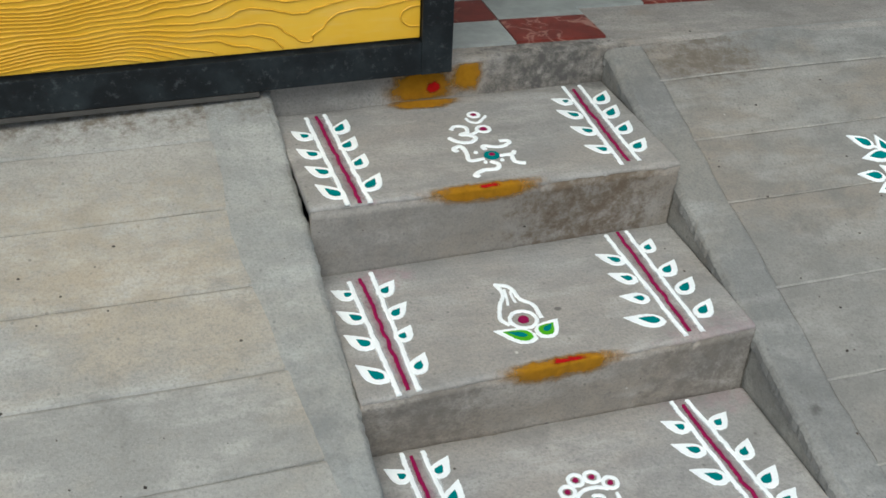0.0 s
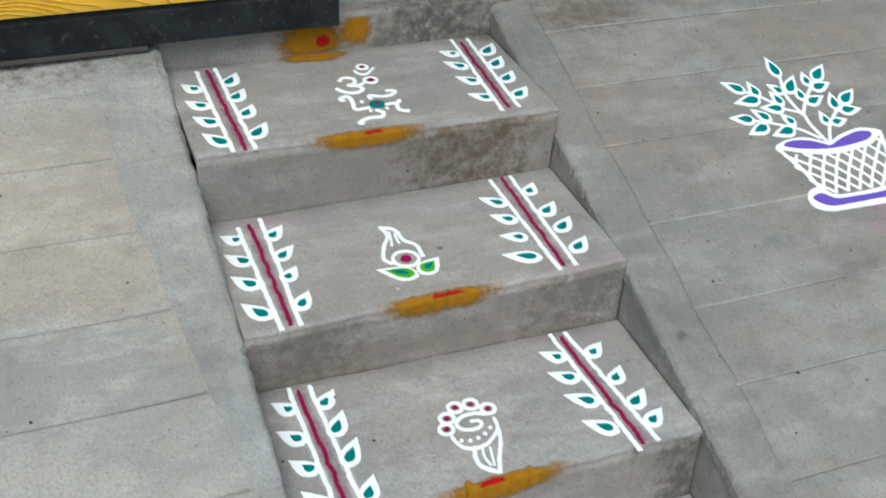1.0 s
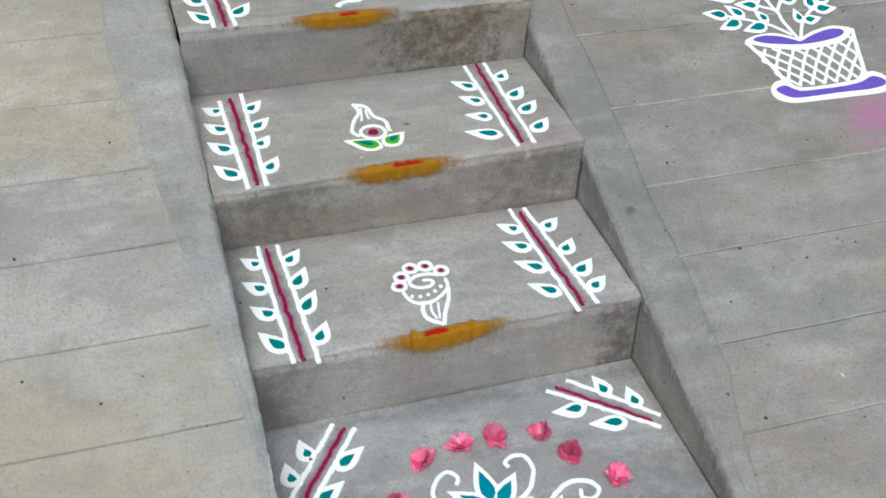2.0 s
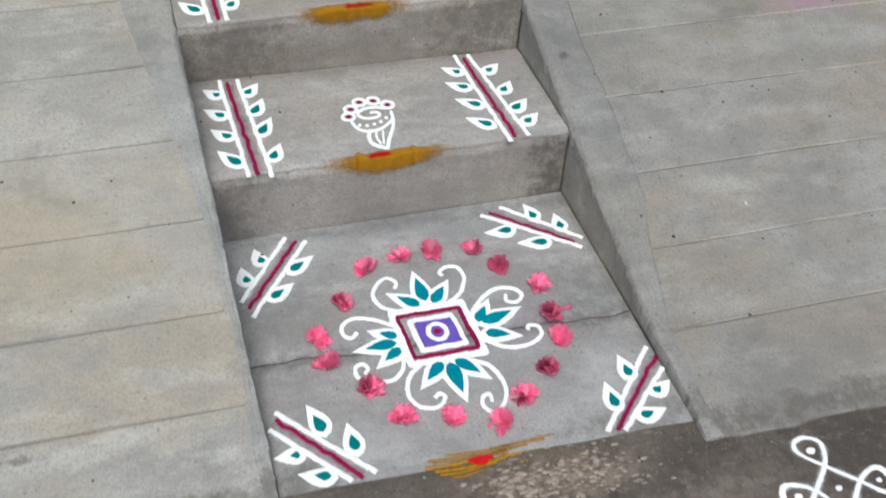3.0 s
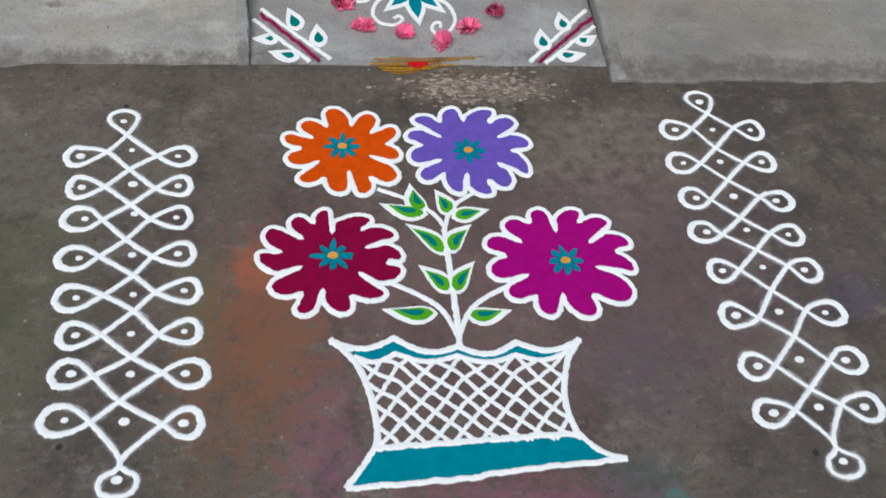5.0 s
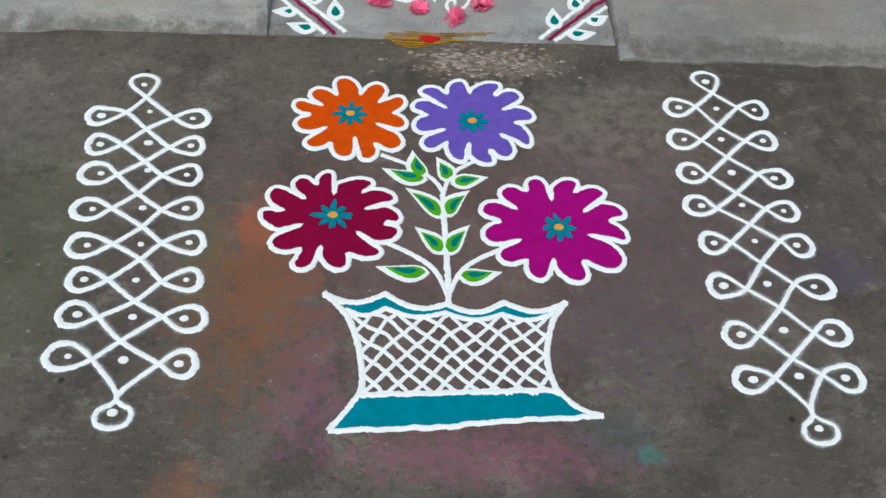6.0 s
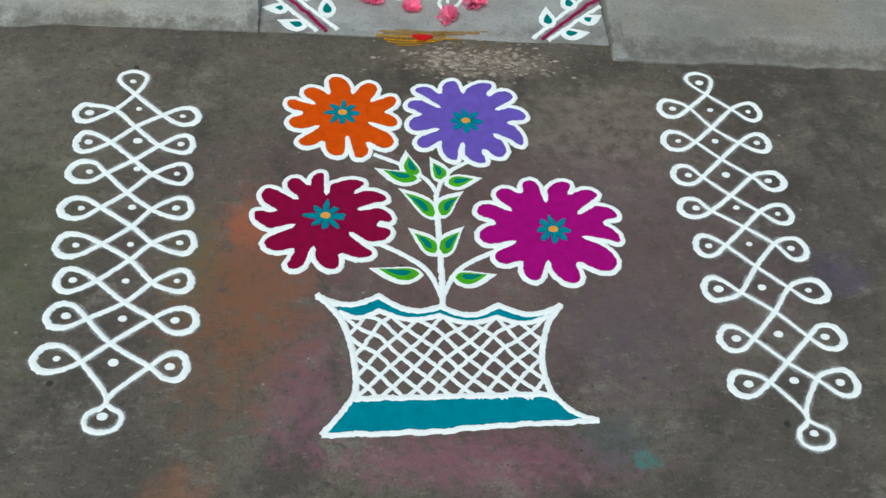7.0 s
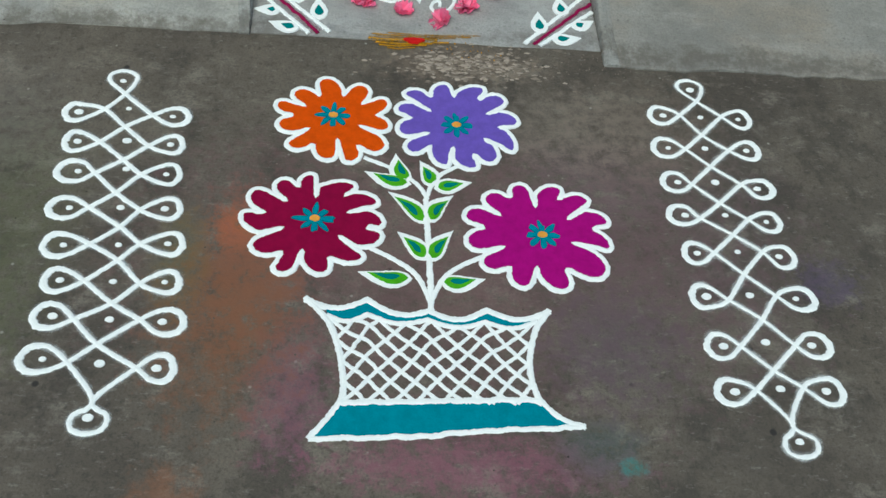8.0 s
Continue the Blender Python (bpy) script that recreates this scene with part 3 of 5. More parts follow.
bm = bmesh.new()
gx, gz = spaced(GX0 + 0.074, GX1 - 0.080, 150), spaced(GZ0 + 0.090, GZ1 - 0.08, 130)
field = [[grain_field(x, z) for z in gz] for x in gx]
for i in range(len(gx) - 1):
    for j in range(len(gz) - 1):
        cell = [(i, j), (i + 1, j), (i + 1, j + 1), (i, j + 1)]
        values = [field[a][b] for a, b in cell]
        for level in range(math.ceil(min(values)), math.floor(max(values)) + 1):
            cuts = []
            for q in range(4):
                (a, b), (a2, b2), v0, v1 = cell[q], cell[(q + 1) % 4], values[q], values[(q + 1) % 4]
                if (v0 < level) != (v1 < level):
                    f = (level - v0) / (v1 - v0)
                    cuts.append(Vector((gx[a] + (gx[a2] - gx[a]) * f, gz[b] + (gz[b2] - gz[b]) * f)))
            if len(cuts) != 2 or (cuts[1] - cuts[0]).length < 1e-5:
                continue
            side = (cuts[1] - cuts[0]).normalized().orthogonal() * (0.0020 + 0.0010 * noise.noise((gx[i] * 12, gz[j] * 12, 1)))
            ridge = []
            for p in cuts:
                y = 1.812 + 0.014 + 0.07 * p.x
                ridge.append([bm.verts.new((p.x - side.x, y - 0.0002, p.y - side.y)), bm.verts.new((p.x, y - 0.0036, p.y)), bm.verts.new((p.x + side.x, y - 0.0002, p.y + side.y))])
            for h in (0, 1):
                bm.faces.new((ridge[0][h], ridge[1][h], ridge[1][h + 1], ridge[0][h + 1]))
ob = part("grain", bm, m_groove, gate, "embossed darker grain lines")
ob.matrix_parent_inverse = gate_undo
ob["kind"] = "stuff"

# pale mortar ridges along the joints of the eastern ramp
ridge_root, ridge_undo = root, undo
for y0 in (0.205, 0.392, 0.573, 0.77, 0.945, 1.16, 1.385, 1.57, 1.765):
    bm = bmesh.new()
    last = None
    for x in spaced(right_edge(y0) + 0.10, 2.4, 110):
        w = max(0.0003, 0.0020 + 0.0026 * noise.noise((x * 6, y0 * 9, 3)) + 0.0012 * noise.noise((x * 40, y0 * 9, 6)))
        y = y0 + 0.034 * (x - 0.5) + 0.004 * noise.noise((x * 3, y0 * 2, 2.0)) + 0.0012 * noise.noise((x * 21, y0 * 5, 2.0))
        z = right_ramp_z(y) + rough(x, y, 0.0025, 3, 2.0) - 0.0012
        now = [bm.verts.new((x, y - w, z - 0.001)), bm.verts.new((x, y, z + 0.0012 + w * 0.5)), bm.verts.new((x, y + w, z - 0.001))]
        if last:
            for j in (0, 1):
                bm.faces.new((last[j], now[j], now[j + 1], last[j + 1]))
        last = now
    ob = part("mortar_line", bm, m_mortar, ridge_root, "pale raised mortar line")
    ob.matrix_parent_inverse = ridge_undo


# ---- powder drawings ----
def flat(z):
    return lambda x, y: z


def ground_at(x, y):
    return GROUND_Z + rough(x, y, 0.002, 2.5)


def tread_top(k):
    return flat(TREADS[k] + 0.0006)


def on_ramp(x, y):
    return right_ramp_z(y) + rough(x, y, 0.0025, 3, 2.0) + 0.001


def on_west_ramp(x, y):
    return left_ramp_z(y) + rough(x, y, 0.0025, 3, 1.0) + 0.001


def smooth(pts, n=8, closed=False):
    """A curve through the points (Catmull-Rom)."""
    pts = [Vector((*p, 0)).to_2d() for p in pts]
    count = len(pts)
    out = []
    for i in range(count if closed else count - 1):
        if closed:
            p0, p1, p2, p3 = (pts[(i + d) % count] for d in (-1, 0, 1, 2))
        else:
            p1, p2 = pts[i], pts[i + 1]
            p0 = pts[i - 1] if i else p1 * 2 - p2
            p3 = pts[i + 2] if i + 2 < count else p2 * 2 - p1
        for j in range(n):
            t = j / n
            out.append(0.5 * (2 * p1 + (p2 - p0) * t + (2 * p0 - 5 * p1 + 4 * p2 - p3) * t * t + (3 * p1 - p0 - 3 * p2 + p3) * t ** 3))
    if not closed:
        out.append(pts[-1])
    return out


def straight(a, b, n=10, wob=0.0015):
    a, b = Vector(a), Vector(b)
    side = Vector((-(b - a).y, (b - a).x)).normalized()
    out = []
    for i in range(n + 1):
        p = a.lerp(b, i / n)
        out.append(p + side * wob * noise.noise((p.x * 40, p.y * 40, 3)))
    return out


def finer(pts, closed=False, step=0.003):
    """The same line with points no further apart than step."""
    out = []
    for i in range(len(pts) if closed else len(pts) - 1):
        a, b = pts[i], pts[(i + 1) % len(pts)]
        n = max(1, math.ceil((b - a).length / step))
        out += [a.lerp(b, j / n) for j in range(n)]
    return out if closed else out + [pts[-1]]


def stroke(bm, pts, width, surface, height=0.0024, closed=False, taper=0.0, lift=0.0, widen=None):
    """A trickled line of powder: domed, uneven in width; taper thins it towards its end."""
    pts = finer([Vector(p) for p in pts], closed)
    count = len(pts)
    cols = []
    for i, p in enumerate(pts):
        a = pts[(i - 1) % count] if closed or i else p
        b = pts[(i + 1) % count] if closed or i < count - 1 else p
        d = (b - a).normalized() if (b - a).length > 1e-9 else Vector((1, 0))
        n = Vector((-d.y, d.x))
        w = width / 2 * (1 - taper * i / max(1, count - 1)) * (widen(p, d) if widen else 1.0)
        wl = w * (1 + 0.30 * noise.noise((p.x * 130, p.y * 130, 0)) + 0.24 * noise.noise((p.x * 330, p.y * 330, 5)))
        wr = w * (1 + 0.30 * noise.noise((p.x * 130, p.y * 130, 11)) + 0.24 * noise.noise((p.x * 330, p.y * 330, 17)))
        z = surface(p.x, p.y) + lift
        col = []
        for off, up in ((-wl, 0.0), (-wl * 0.72, 0.75), (0, 1.0), (wr * 0.72, 0.75), (wr, 0.0)):
            q = p + n * off
            col.append(bm.verts.new((q.x, q.y, z + height * up + (0.0001 if up else -0.0012))))
        cols.append(col)
    for i in range(count if closed else count - 1):
        c0, c1 = cols[i], cols[(i + 1) % count]
        for j in range(4):
            bm.faces.new((c0[j], c0[j + 1], c1[j + 1], c1[j]))
    if not closed:
        bm.faces.new(cols[0])
        bm.faces.new(cols[-1][::-1])


def fill(bm, pts, surface, height=0.0024, ragged=0.0014):
    """A bed of powder with a sloped rim."""
    pts = finer([Vector(p) for p in pts], True)
    cx = sum((p for p in pts), Vector((0, 0))) / len(pts)
    rim, top = [], []
    for p in pts:
        d = (p - cx).normalized() if (p - cx).length > 1e-9 else Vector((1, 0))
        q = p + d * ragged * (noise.noise((p.x * 160, p.y * 160, 2)) + 0.6 * noise.noise((p.x * 420, p.y * 420, 6)))
        z = surface(q.x, q.y)
        rim.append(bm.verts.new((q.x, q.y, z - 0.0012)))
        inner = q - d * 0.0012
        top.append(bm.verts.new((inner.x, inner.y, z + height)))
    n = len(pts)
    for i in range(n):
        j = (i + 1) % n
        bm.faces.new((rim[i], rim[j], top[j], top[i]))
    face = bm.faces.new(top)
    face.normal_update()
    bmesh.ops.triangulate(bm, faces=[face])


def dust(bm, pts, width, surface, closed=False, height=0.0005):
    """A veil of fallen powder along a line, thinning out to its sides."""
    body = bm.verts.layers.float.get("body") or bm.verts.layers.float.new("body")
    pts = [Vector(p) for p in pts]
    count = len(pts)
    cols = []
    for i, p in enumerate(pts):
        a = pts[(i - 1) % count] if closed or i else p
        b = pts[(i + 1) % count] if closed or i < count - 1 else p
        d = (b - a).normalized() if (b - a).length > 1e-9 else Vector((1, 0))
        n = Vector((-d.y, d.x))
        w = width / 2 * (1 + 0.4 * noise.noise((p.x * 30, p.y * 30, 4)))
        col = []
        for off, amount in ((-1, 0.0), (0, 0.85 if closed or 0 < i < count - 1 else 0.0), (1, 0.0)):
            q = p + n * off * w
            v = bm.verts.new((q.x, q.y, surface(q.x, q.y) + height))
            v[body] = amount
            col.append(v)
        cols.append(col)
    for i in range(count if closed else count - 1):
        c0, c1 = cols[i], cols[(i + 1) % count]
        for j in range(2):
            bm.faces.new((c0[j], c0[j + 1], c1[j + 1], c1[j]))


def drawing(name, x, y, z, label, category, group=""):
    root = thing(name, x, y, z, label, category, group)
    return root, Matrix.Translation((x, y, z)).inverted()


def own(ob, undo):
    ob.matrix_parent_inverse = undo
    return ob


def leaf_shape(base, tip, width, n=12, bend=0.0):
    """A pointed leaf, its midrib bowed sideways by bend times its length."""
    base, tip = Vector(base), Vector(tip)
    axis = tip - base
    side = Vector((-axis.y, axis.x)).normalized()
    right, left = [], []
    for i in range(n + 1):
        t = i / n
        w = width / 2 * (math.sin(math.pi * t ** 0.66) ** 1.05 if 0 < t < 1 else 0)
        p = base + axis * t + side * bend * axis.length * math.sin(math.pi * t)
        right.append(p + side * w)
        left.append(p - side * w)
    return right + left[-2:0:-1]


layers = random.Random(8)


def leaf(root, undo, base, tip, width, surface, inner, inner_label, second=None, second_label="", line=0.0055, bend=0.0):
    """A leaf drawn in white, with one or two colours laid inside it."""
    base, tip = Vector(base), Vector(tip)
    bed = layers.uniform(0.0, 0.0007)
    bm = bmesh.new()
    fill(bm, leaf_shape(base, tip, width, 12, bend), surface, 0.0016 + bed)
    white = own(part("leaf", bm, m_white, root), undo)
    axis = (tip - base).normalized()
    b, t = base + axis * line * 1.3, tip - axis * line * 3.0
    bm = bmesh.new()
    fill(bm, leaf_shape(b, t, width - 2.1 * line, 12, bend), surface, 0.0030 + bed, 0.0012)
    part("leaf_fill", bm, inner, white, inner_label)
    if second:
        b2, t2 = b.lerp(t, 0.2), b.lerp(t, 0.85)
        bm = bmesh.new()
        fill(bm, leaf_shape(b2, t2, (width - 2 * line) * 0.45, 12, bend), surface, 0.0041 + bed, 0.0012)
        part("leaf_heart", bm, second, white, second_label)
    return white


def vine(west, middle, east, leaves_west, leaves_east, surface, label, group):
    """Two white lines with a crimson one between, each from its upper to its lower end, and leaves (x, y of base, x, y of tip)."""
    a, b = Vector(middle[:2]), Vector(middle[2:])
    mid = (a + b) / 2
    root, undo = drawing("vine_drawing", mid.x, mid.y, surface(mid.x, mid.y), label, "floor drawing", group)
    for x0, y0, x1, y1 in (west, east):
        bm = bmesh.new()
        stroke(bm, straight((x0, y0), (x1, y1), 26, 0.0025), 0.0105, surface)
        own(part("edge_line", bm, m_white, root), undo)
    bm = bmesh.new()
    stroke(bm, straight(a, b, 26, 0.005), 0.0085, surface, 0.002)
    own(part("centre_line", bm, m_crimson, root, "crimson powder line"), undo)
    bm = bmesh.new()
    dust(bm, straight(a, b, 26, 0.004), 0.046, surface, False, 0.0004)
    own(part("smudge", bm, m_pink_dust, root, "faint crimson smudge"), undo)
    bm = bmesh.new()
    for x0, y0, x1, y1 in (west, east):
        dust(bm, straight((x0, y0), (x1, y1), 20, 0.002), 0.030, surface, False, 0.0009)
    own(part("dust", bm, m_dust, root, "fallen white dust"), undo)
    for s, leaves in ((1, leaves_west), (-1, leaves_east)):
        for x0, y0, x1, y1 in leaves:
            length = math.hypot(x1 - x0, y1 - y0)
            leaf(root, undo, (x0, y0), (x1, y1), 0.024 + 0.21 * length, surface, m_teal, "teal powder", line=0.0092, bend=s * random.uniform(-0.02, 0.06))
    return root


random.seed(11)
WORDS, ROW = "white vine border with crimson stripe and teal leaves on a step", "vine borders on the steps"
vine((-0.357, 1.023, -0.337, 0.664), (-0.342, 1.012, -0.317, 0.668), (-0.317, 1.020, -0.291, 0.655),
     ((-0.354, 0.952, -0.397, 0.991), (-0.351, 0.872, -0.402, 0.913), (-0.346, 0.794, -0.395, 0.838), (-0.340, 0.696, -0.390, 0.761)),
     ((-0.314, 0.948, -0.273, 0.999), (-0.307, 0.870, -0.271, 0.938), (-0.301, 0.792, -0.263, 0.862), (-0.290, 0.702, -0.259, 0.766)), tread_top(0), WORDS, ROW)
vine((0.198, 1.044, 0.225, 0.688), (0.215, 1.030, 0.240, 0.702), (0.232, 1.042, 0.270, 0.702),
     ((0.201, 0.959, 0.152, 0.996), (0.202, 0.896, 0.144, 0.933), (0.209, 0.821, 0.148, 0.864), (0.211, 0.743, 0.152, 0.789)),
     ((0.245, 0.953, 0.293, 0.993), (0.255, 0.865, 0.297, 0.916), (0.256, 0.794, 0.313, 0.841), (0.268, 0.740, 0.319, 0.781)), tread_top(0), WORDS, ROW)
vine((-0.388, 1.366, -0.365, 1.008), (-0.362, 1.373, -0.346, 1.020), (-0.337, 1.390, -0.329, 1.013),
     ((-0.381, 1.311, -0.429, 1.344), (-0.377, 1.229, -0.430, 1.274), (-0.378, 1.146, -0.430, 1.197), (-0.374, 1.046, -0.425, 1.106)),
     ((-0.337, 1.302, -0.296, 1.355), (-0.334, 1.225, -0.288, 1.277), (-0.334, 1.153, -0.298, 1.202), (-0.325, 1.056, -0.292, 1.115)), tread_top(1), WORDS, ROW)
vine((0.197, 1.426, 0.209, 1.056), (0.227, 1.432, 0.223, 1.068), (0.248, 1.432, 0.248, 1.062),
     ((0.196, 1.312, 0.144, 1.359), (0.194, 1.244, 0.142, 1.285), (0.192, 1.178, 0.134, 1.204), (0.192, 1.105, 0.113, 1.135)),
     ((0.254, 1.340, 0.290, 1.393), (0.252, 1.253, 0.304, 1.305), (0.258, 1.184, 0.313, 1.238), (0.259, 1.105, 0.313, 1.158)), tread_top(1), WORDS, ROW)
vine((-0.403, 1.798, -0.380, 1.400), (-0.378, 1.802, -0.356, 1.404), (-0.359, 1.808, -0.335, 1.400),
     ((-0.405, 1.690, -0.446, 1.737), (-0.398, 1.603, -0.447, 1.652), (-0.388, 1.521, -0.441, 1.573), (-0.382, 1.425, -0.432, 1.493)),
     ((-0.353, 1.705, -0.314, 1.775), (-0.352, 1.625, -0.311, 1.688), (-0.341, 1.541, -0.306, 1.606), (-0.339, 1.444, -0.292, 1.514)), tread_top(2), WORDS, ROW)
vine((0.242, 1.855, 0.224, 1.450), (0.260, 1.836, 0.244, 1.462), (0.284, 1.855, 0.267, 1.460),
     ((0.232, 1.759, 0.187, 1.793), (0.226, 1.679, 0.178, 1.731), (0.228, 1.596, 0.178, 1.643), (0.227, 1.507, 0.176, 1.550)),
     ((0.287, 1.745, 0.338, 1.815), (0.281, 1.668, 0.331, 1.734), (0.275, 1.587, 0.326, 1.648), (0.271, 1.501, 0.326, 1.557)), tread_top(2), WORDS, ROW)
WORDS, ROW = "short vine with crimson stripe and teal leaves in a landing corner", "corner vines on the landing"
CORNER = flat(LANDING_Z + 0.0006)
vine((-0.272, 0.652, -0.386, 0.478), (-0.252, 0.638, -0.374, 0.457), (-0.233, 0.634, -0.369, 0.433),
     ((-0.324, 0.570, -0.341, 0.629), (-0.363, 0.517, -0.374, 0.578)), ((-0.287, 0.540, -0.223, 0.585), (-0.337, 0.470, -0.275, 0.512)), CORNER, WORDS, ROW)
vine((0.159, 0.646, 0.344, 0.502), (0.179, 0.650, 0.334, 0.521), (0.209, 0.665, 0.357, 0.532),
     ((0.223, 0.586, 0.148, 0.586), (0.287, 0.530, 0.209, 0.542)), ((0.275, 0.600, 0.263, 0.666), (0.321, 0.557, 0.321, 0.622)), CORNER, WORDS, ROW)
vine((-0.378, 0.156, -0.258, 0.020), (-0.364, 0.175, -0.237, 0.024), (-0.363, 0.191, -0.215, 0.028),
     ((-0.322, 0.090, -0.380, 0.092), (-0.279, 0.032, -0.346, 0.052)), ((-0.284, 0.118, -0.307, 0.198), (-0.238, 0.066, -0.244, 0.143)), CORNER, WORDS, ROW)
vine((0.361, 0.202, 0.207, 0.024), (0.370, 0.177, 0.227, 0.024), (0.370, 0.146, 0.240, 0.020),
     ((0.301, 0.125, 0.296, 0.195), (0.246, 0.060, 0.245, 0.136)), ((0.317, 0.087, 0.372, 0.114), (0.269, 0.043, 0.337, 0.052)), CORNER, WORDS, ROW)


# the lotus square on the landing
def polar(c, r, n, turn=0.0):
    return [Vector((c[0] + r * math.cos(turn + 2 * math.pi * i / n), c[1] + r * math.sin(turn + 2 * math.pi * i / n))) for i in range(n)]


LZ = flat(LANDING_Z + 0.0006)
C = Vector((-0.028, 0.323))
lotus, undo = drawing("lotus_square_drawing", C.x, C.y, LANDING_Z, "white lotus square with crimson frame, violet heart and teal petals", "floor drawing")


def square_line(bm, hx, hy, w, height=0.0024):
    """A frame of half sizes hx, hy, leaning a little to the east at its foot."""
    corners = [C + Vector(p) for p in ((-hx + 0.004, -hy - 0.003), (hx + 0.004, -hy), (hx - 0.005, hy + 0.003), (-hx - 0.004, hy))]
    pts = []
    for i in range(4):
        pts += straight(corners[i], corners[(i + 1) % 4], 14, 0.0025)[:-1]
    stroke(bm, pts, w, LZ, height, closed=True)


bm = bmesh.new()
square_line(bm, 0.073, 0.068, 0.017, 0.0020)
own(part("outer_frame", bm, m_white, lotus), undo)
bm = bmesh.new()
square_line(bm, 0.064, 0.054, 0.010, 0.0026)
own(part("crimson_frame", bm, m_crimson, lotus, "crimson powder frame"), undo)
bm = bmesh.new()
square_line(bm, 0.043, 0.038, 0.012, 0.0028)
own(part("inner_frame", bm, m_white, lotus), undo)
bm = bmesh.new()
fill(bm, [C + Vector(p) for p in ((-0.034, -0.034), (0, -0.034), (0.044, -0.034), (0.041, 0), (0.036, 0.033), (0, 0.033), (-0.038, 0.033), (-0.036, 0))], LZ, 0.0018)
own(part("violet_bed", bm, m_violet, lotus, "violet powder bed"), undo)
bm = bmesh.new()
stroke(bm, [C + Vector((0.018 * math.cos(a), 0.021 * math.sin(a))) for a in spaced(0, 2 * math.pi * 23 / 24, 23)], 0.0125, LZ, 0.0034, closed=True)
own(part("ring", bm, m_white, lotus), undo)
bm = bmesh.new()
fill(bm, polar(C, 0.0085, 12), LZ, 0.0036)
own(part("heart_dot", bm, m_crimson, lotus, "crimson dot"), undo)
for x0, y0, x1, y1 in ((-0.035, 0.392, -0.103, 0.447), (-0.029, 0.398, -0.035, 0.502), (-0.024, 0.392, 0.033, 0.462), (0.050, 0.323, 0.098, 0.392), (0.055, 0.325, 0.156, 0.356), (0.052, 0.304, 0.134, 0.279),
                       (-0.032, 0.252, -0.097, 0.188), (-0.028, 0.252, -0.020, 0.139), (-0.022, 0.254, 0.041, 0.186), (-0.098, 0.320, -0.162, 0.353), (-0.102, 0.311, -0.199, 0.304), (-0.100, 0.301, -0.165, 0.254)):
    leaf(lotus, undo, (x0, y0), (x1, y1), 0.024 + 0.20 * math.hypot(x1 - x0, y1 - y0), LZ, m_blue_teal, "teal powder", line=0.0080)


def scroll(*pts):
    bm = bmesh.new()
    stroke(bm, smooth(pts, 7), 0.0100, LZ, 0.0022, taper=0.15)
    own(part("scroll", bm, m_white, lotus), undo)


scroll((-0.084, 0.391), (-0.117, 0.409), (-0.129, 0.445), (-0.112, 0.478), (-0.090, 0.490), (-0.075, 0.474), (-0.082, 0.457))
scroll((0.018, 0.398), (0.047, 0.421), (0.066, 0.461), (0.061, 0.493), (0.038, 0.499), (0.020, 0.487), (0.024, 0.475))
scroll((0.055, 0.363), (0.083, 0.394), (0.119, 0.416), (0.155, 0.411), (0.168, 0.389), (0.151, 0.372), (0.132, 0.379), (0.135, 0.396))
scroll((0.054, 0.290), (0.089, 0.260), (0.134, 0.255), (0.169, 0.274), (0.171, 0.298), (0.153, 0.304), (0.148, 0.293))
scroll((0.011, 0.242), (0.046, 0.219), (0.060, 0.172), (0.048, 0.130), (0.022, 0.110), (0.006, 0.128), (0.012, 0.149), (0.025, 0.152), (0.025, 0.134))
scroll((-0.078, 0.250), (-0.108, 0.224), (-0.121, 0.181), (-0.106, 0.150), (-0.075, 0.143), (-0.057, 0.161), (-0.064, 0.173), (-0.076, 0.165))
scroll((-0.110, 0.358), (-0.139, 0.378), (-0.177, 0.391), (-0.204, 0.378), (-0.208, 0.354), (-0.195, 0.341), (-0.181, 0.353))
scroll((-0.108, 0.268), (-0.119, 0.240), (-0.144, 0.221), (-0.181, 0.229), (-0.203, 0.243), (-0.201, 0.266), (-0.187, 0.272), (-0.180, 0.259), (-0.188, 0.246))


# fresh blossoms laid round it
def petal_mesh(bm, length, wide, lift, curl, turn, seed):
    """A ruffled petal: broad, frilled at its end, cupped."""
    rows = []
    for i in range(6):
        t = i / 5
        w = wide * math.sin(math.pi * min(1, 0.10 + t * 0.72)) ** 0.7
        row = []
        for j in range(9):
            v = j / 4 - 1
            frill = noise.noise((t * 3.5 + seed * 3.1, v * 4.5, seed * 1.7))
            x = length * t * (1 - 0.16 * v * v * t) + 0.003 * frill * t
            y = w / 2 * v
            z = lift * t + curl * t * t + 0.25 * wide * v * v * t + 0.0075 * frill * (0.15 + t * t)
            row.append(bm.verts.new(Matrix.Rotation(turn, 3, "Z") @ Vector((x, y, max(0.0, z) + 0.001))))
        rows.append(row)
    for a, b in zip(rows, rows[1:]):
        for j in range(8):
            bm.faces.new((a[j], b[j], b[j + 1], a[j + 1]))
    bmesh.ops.solidify(bm, geom=list(bm.faces), thickness=0.0004)


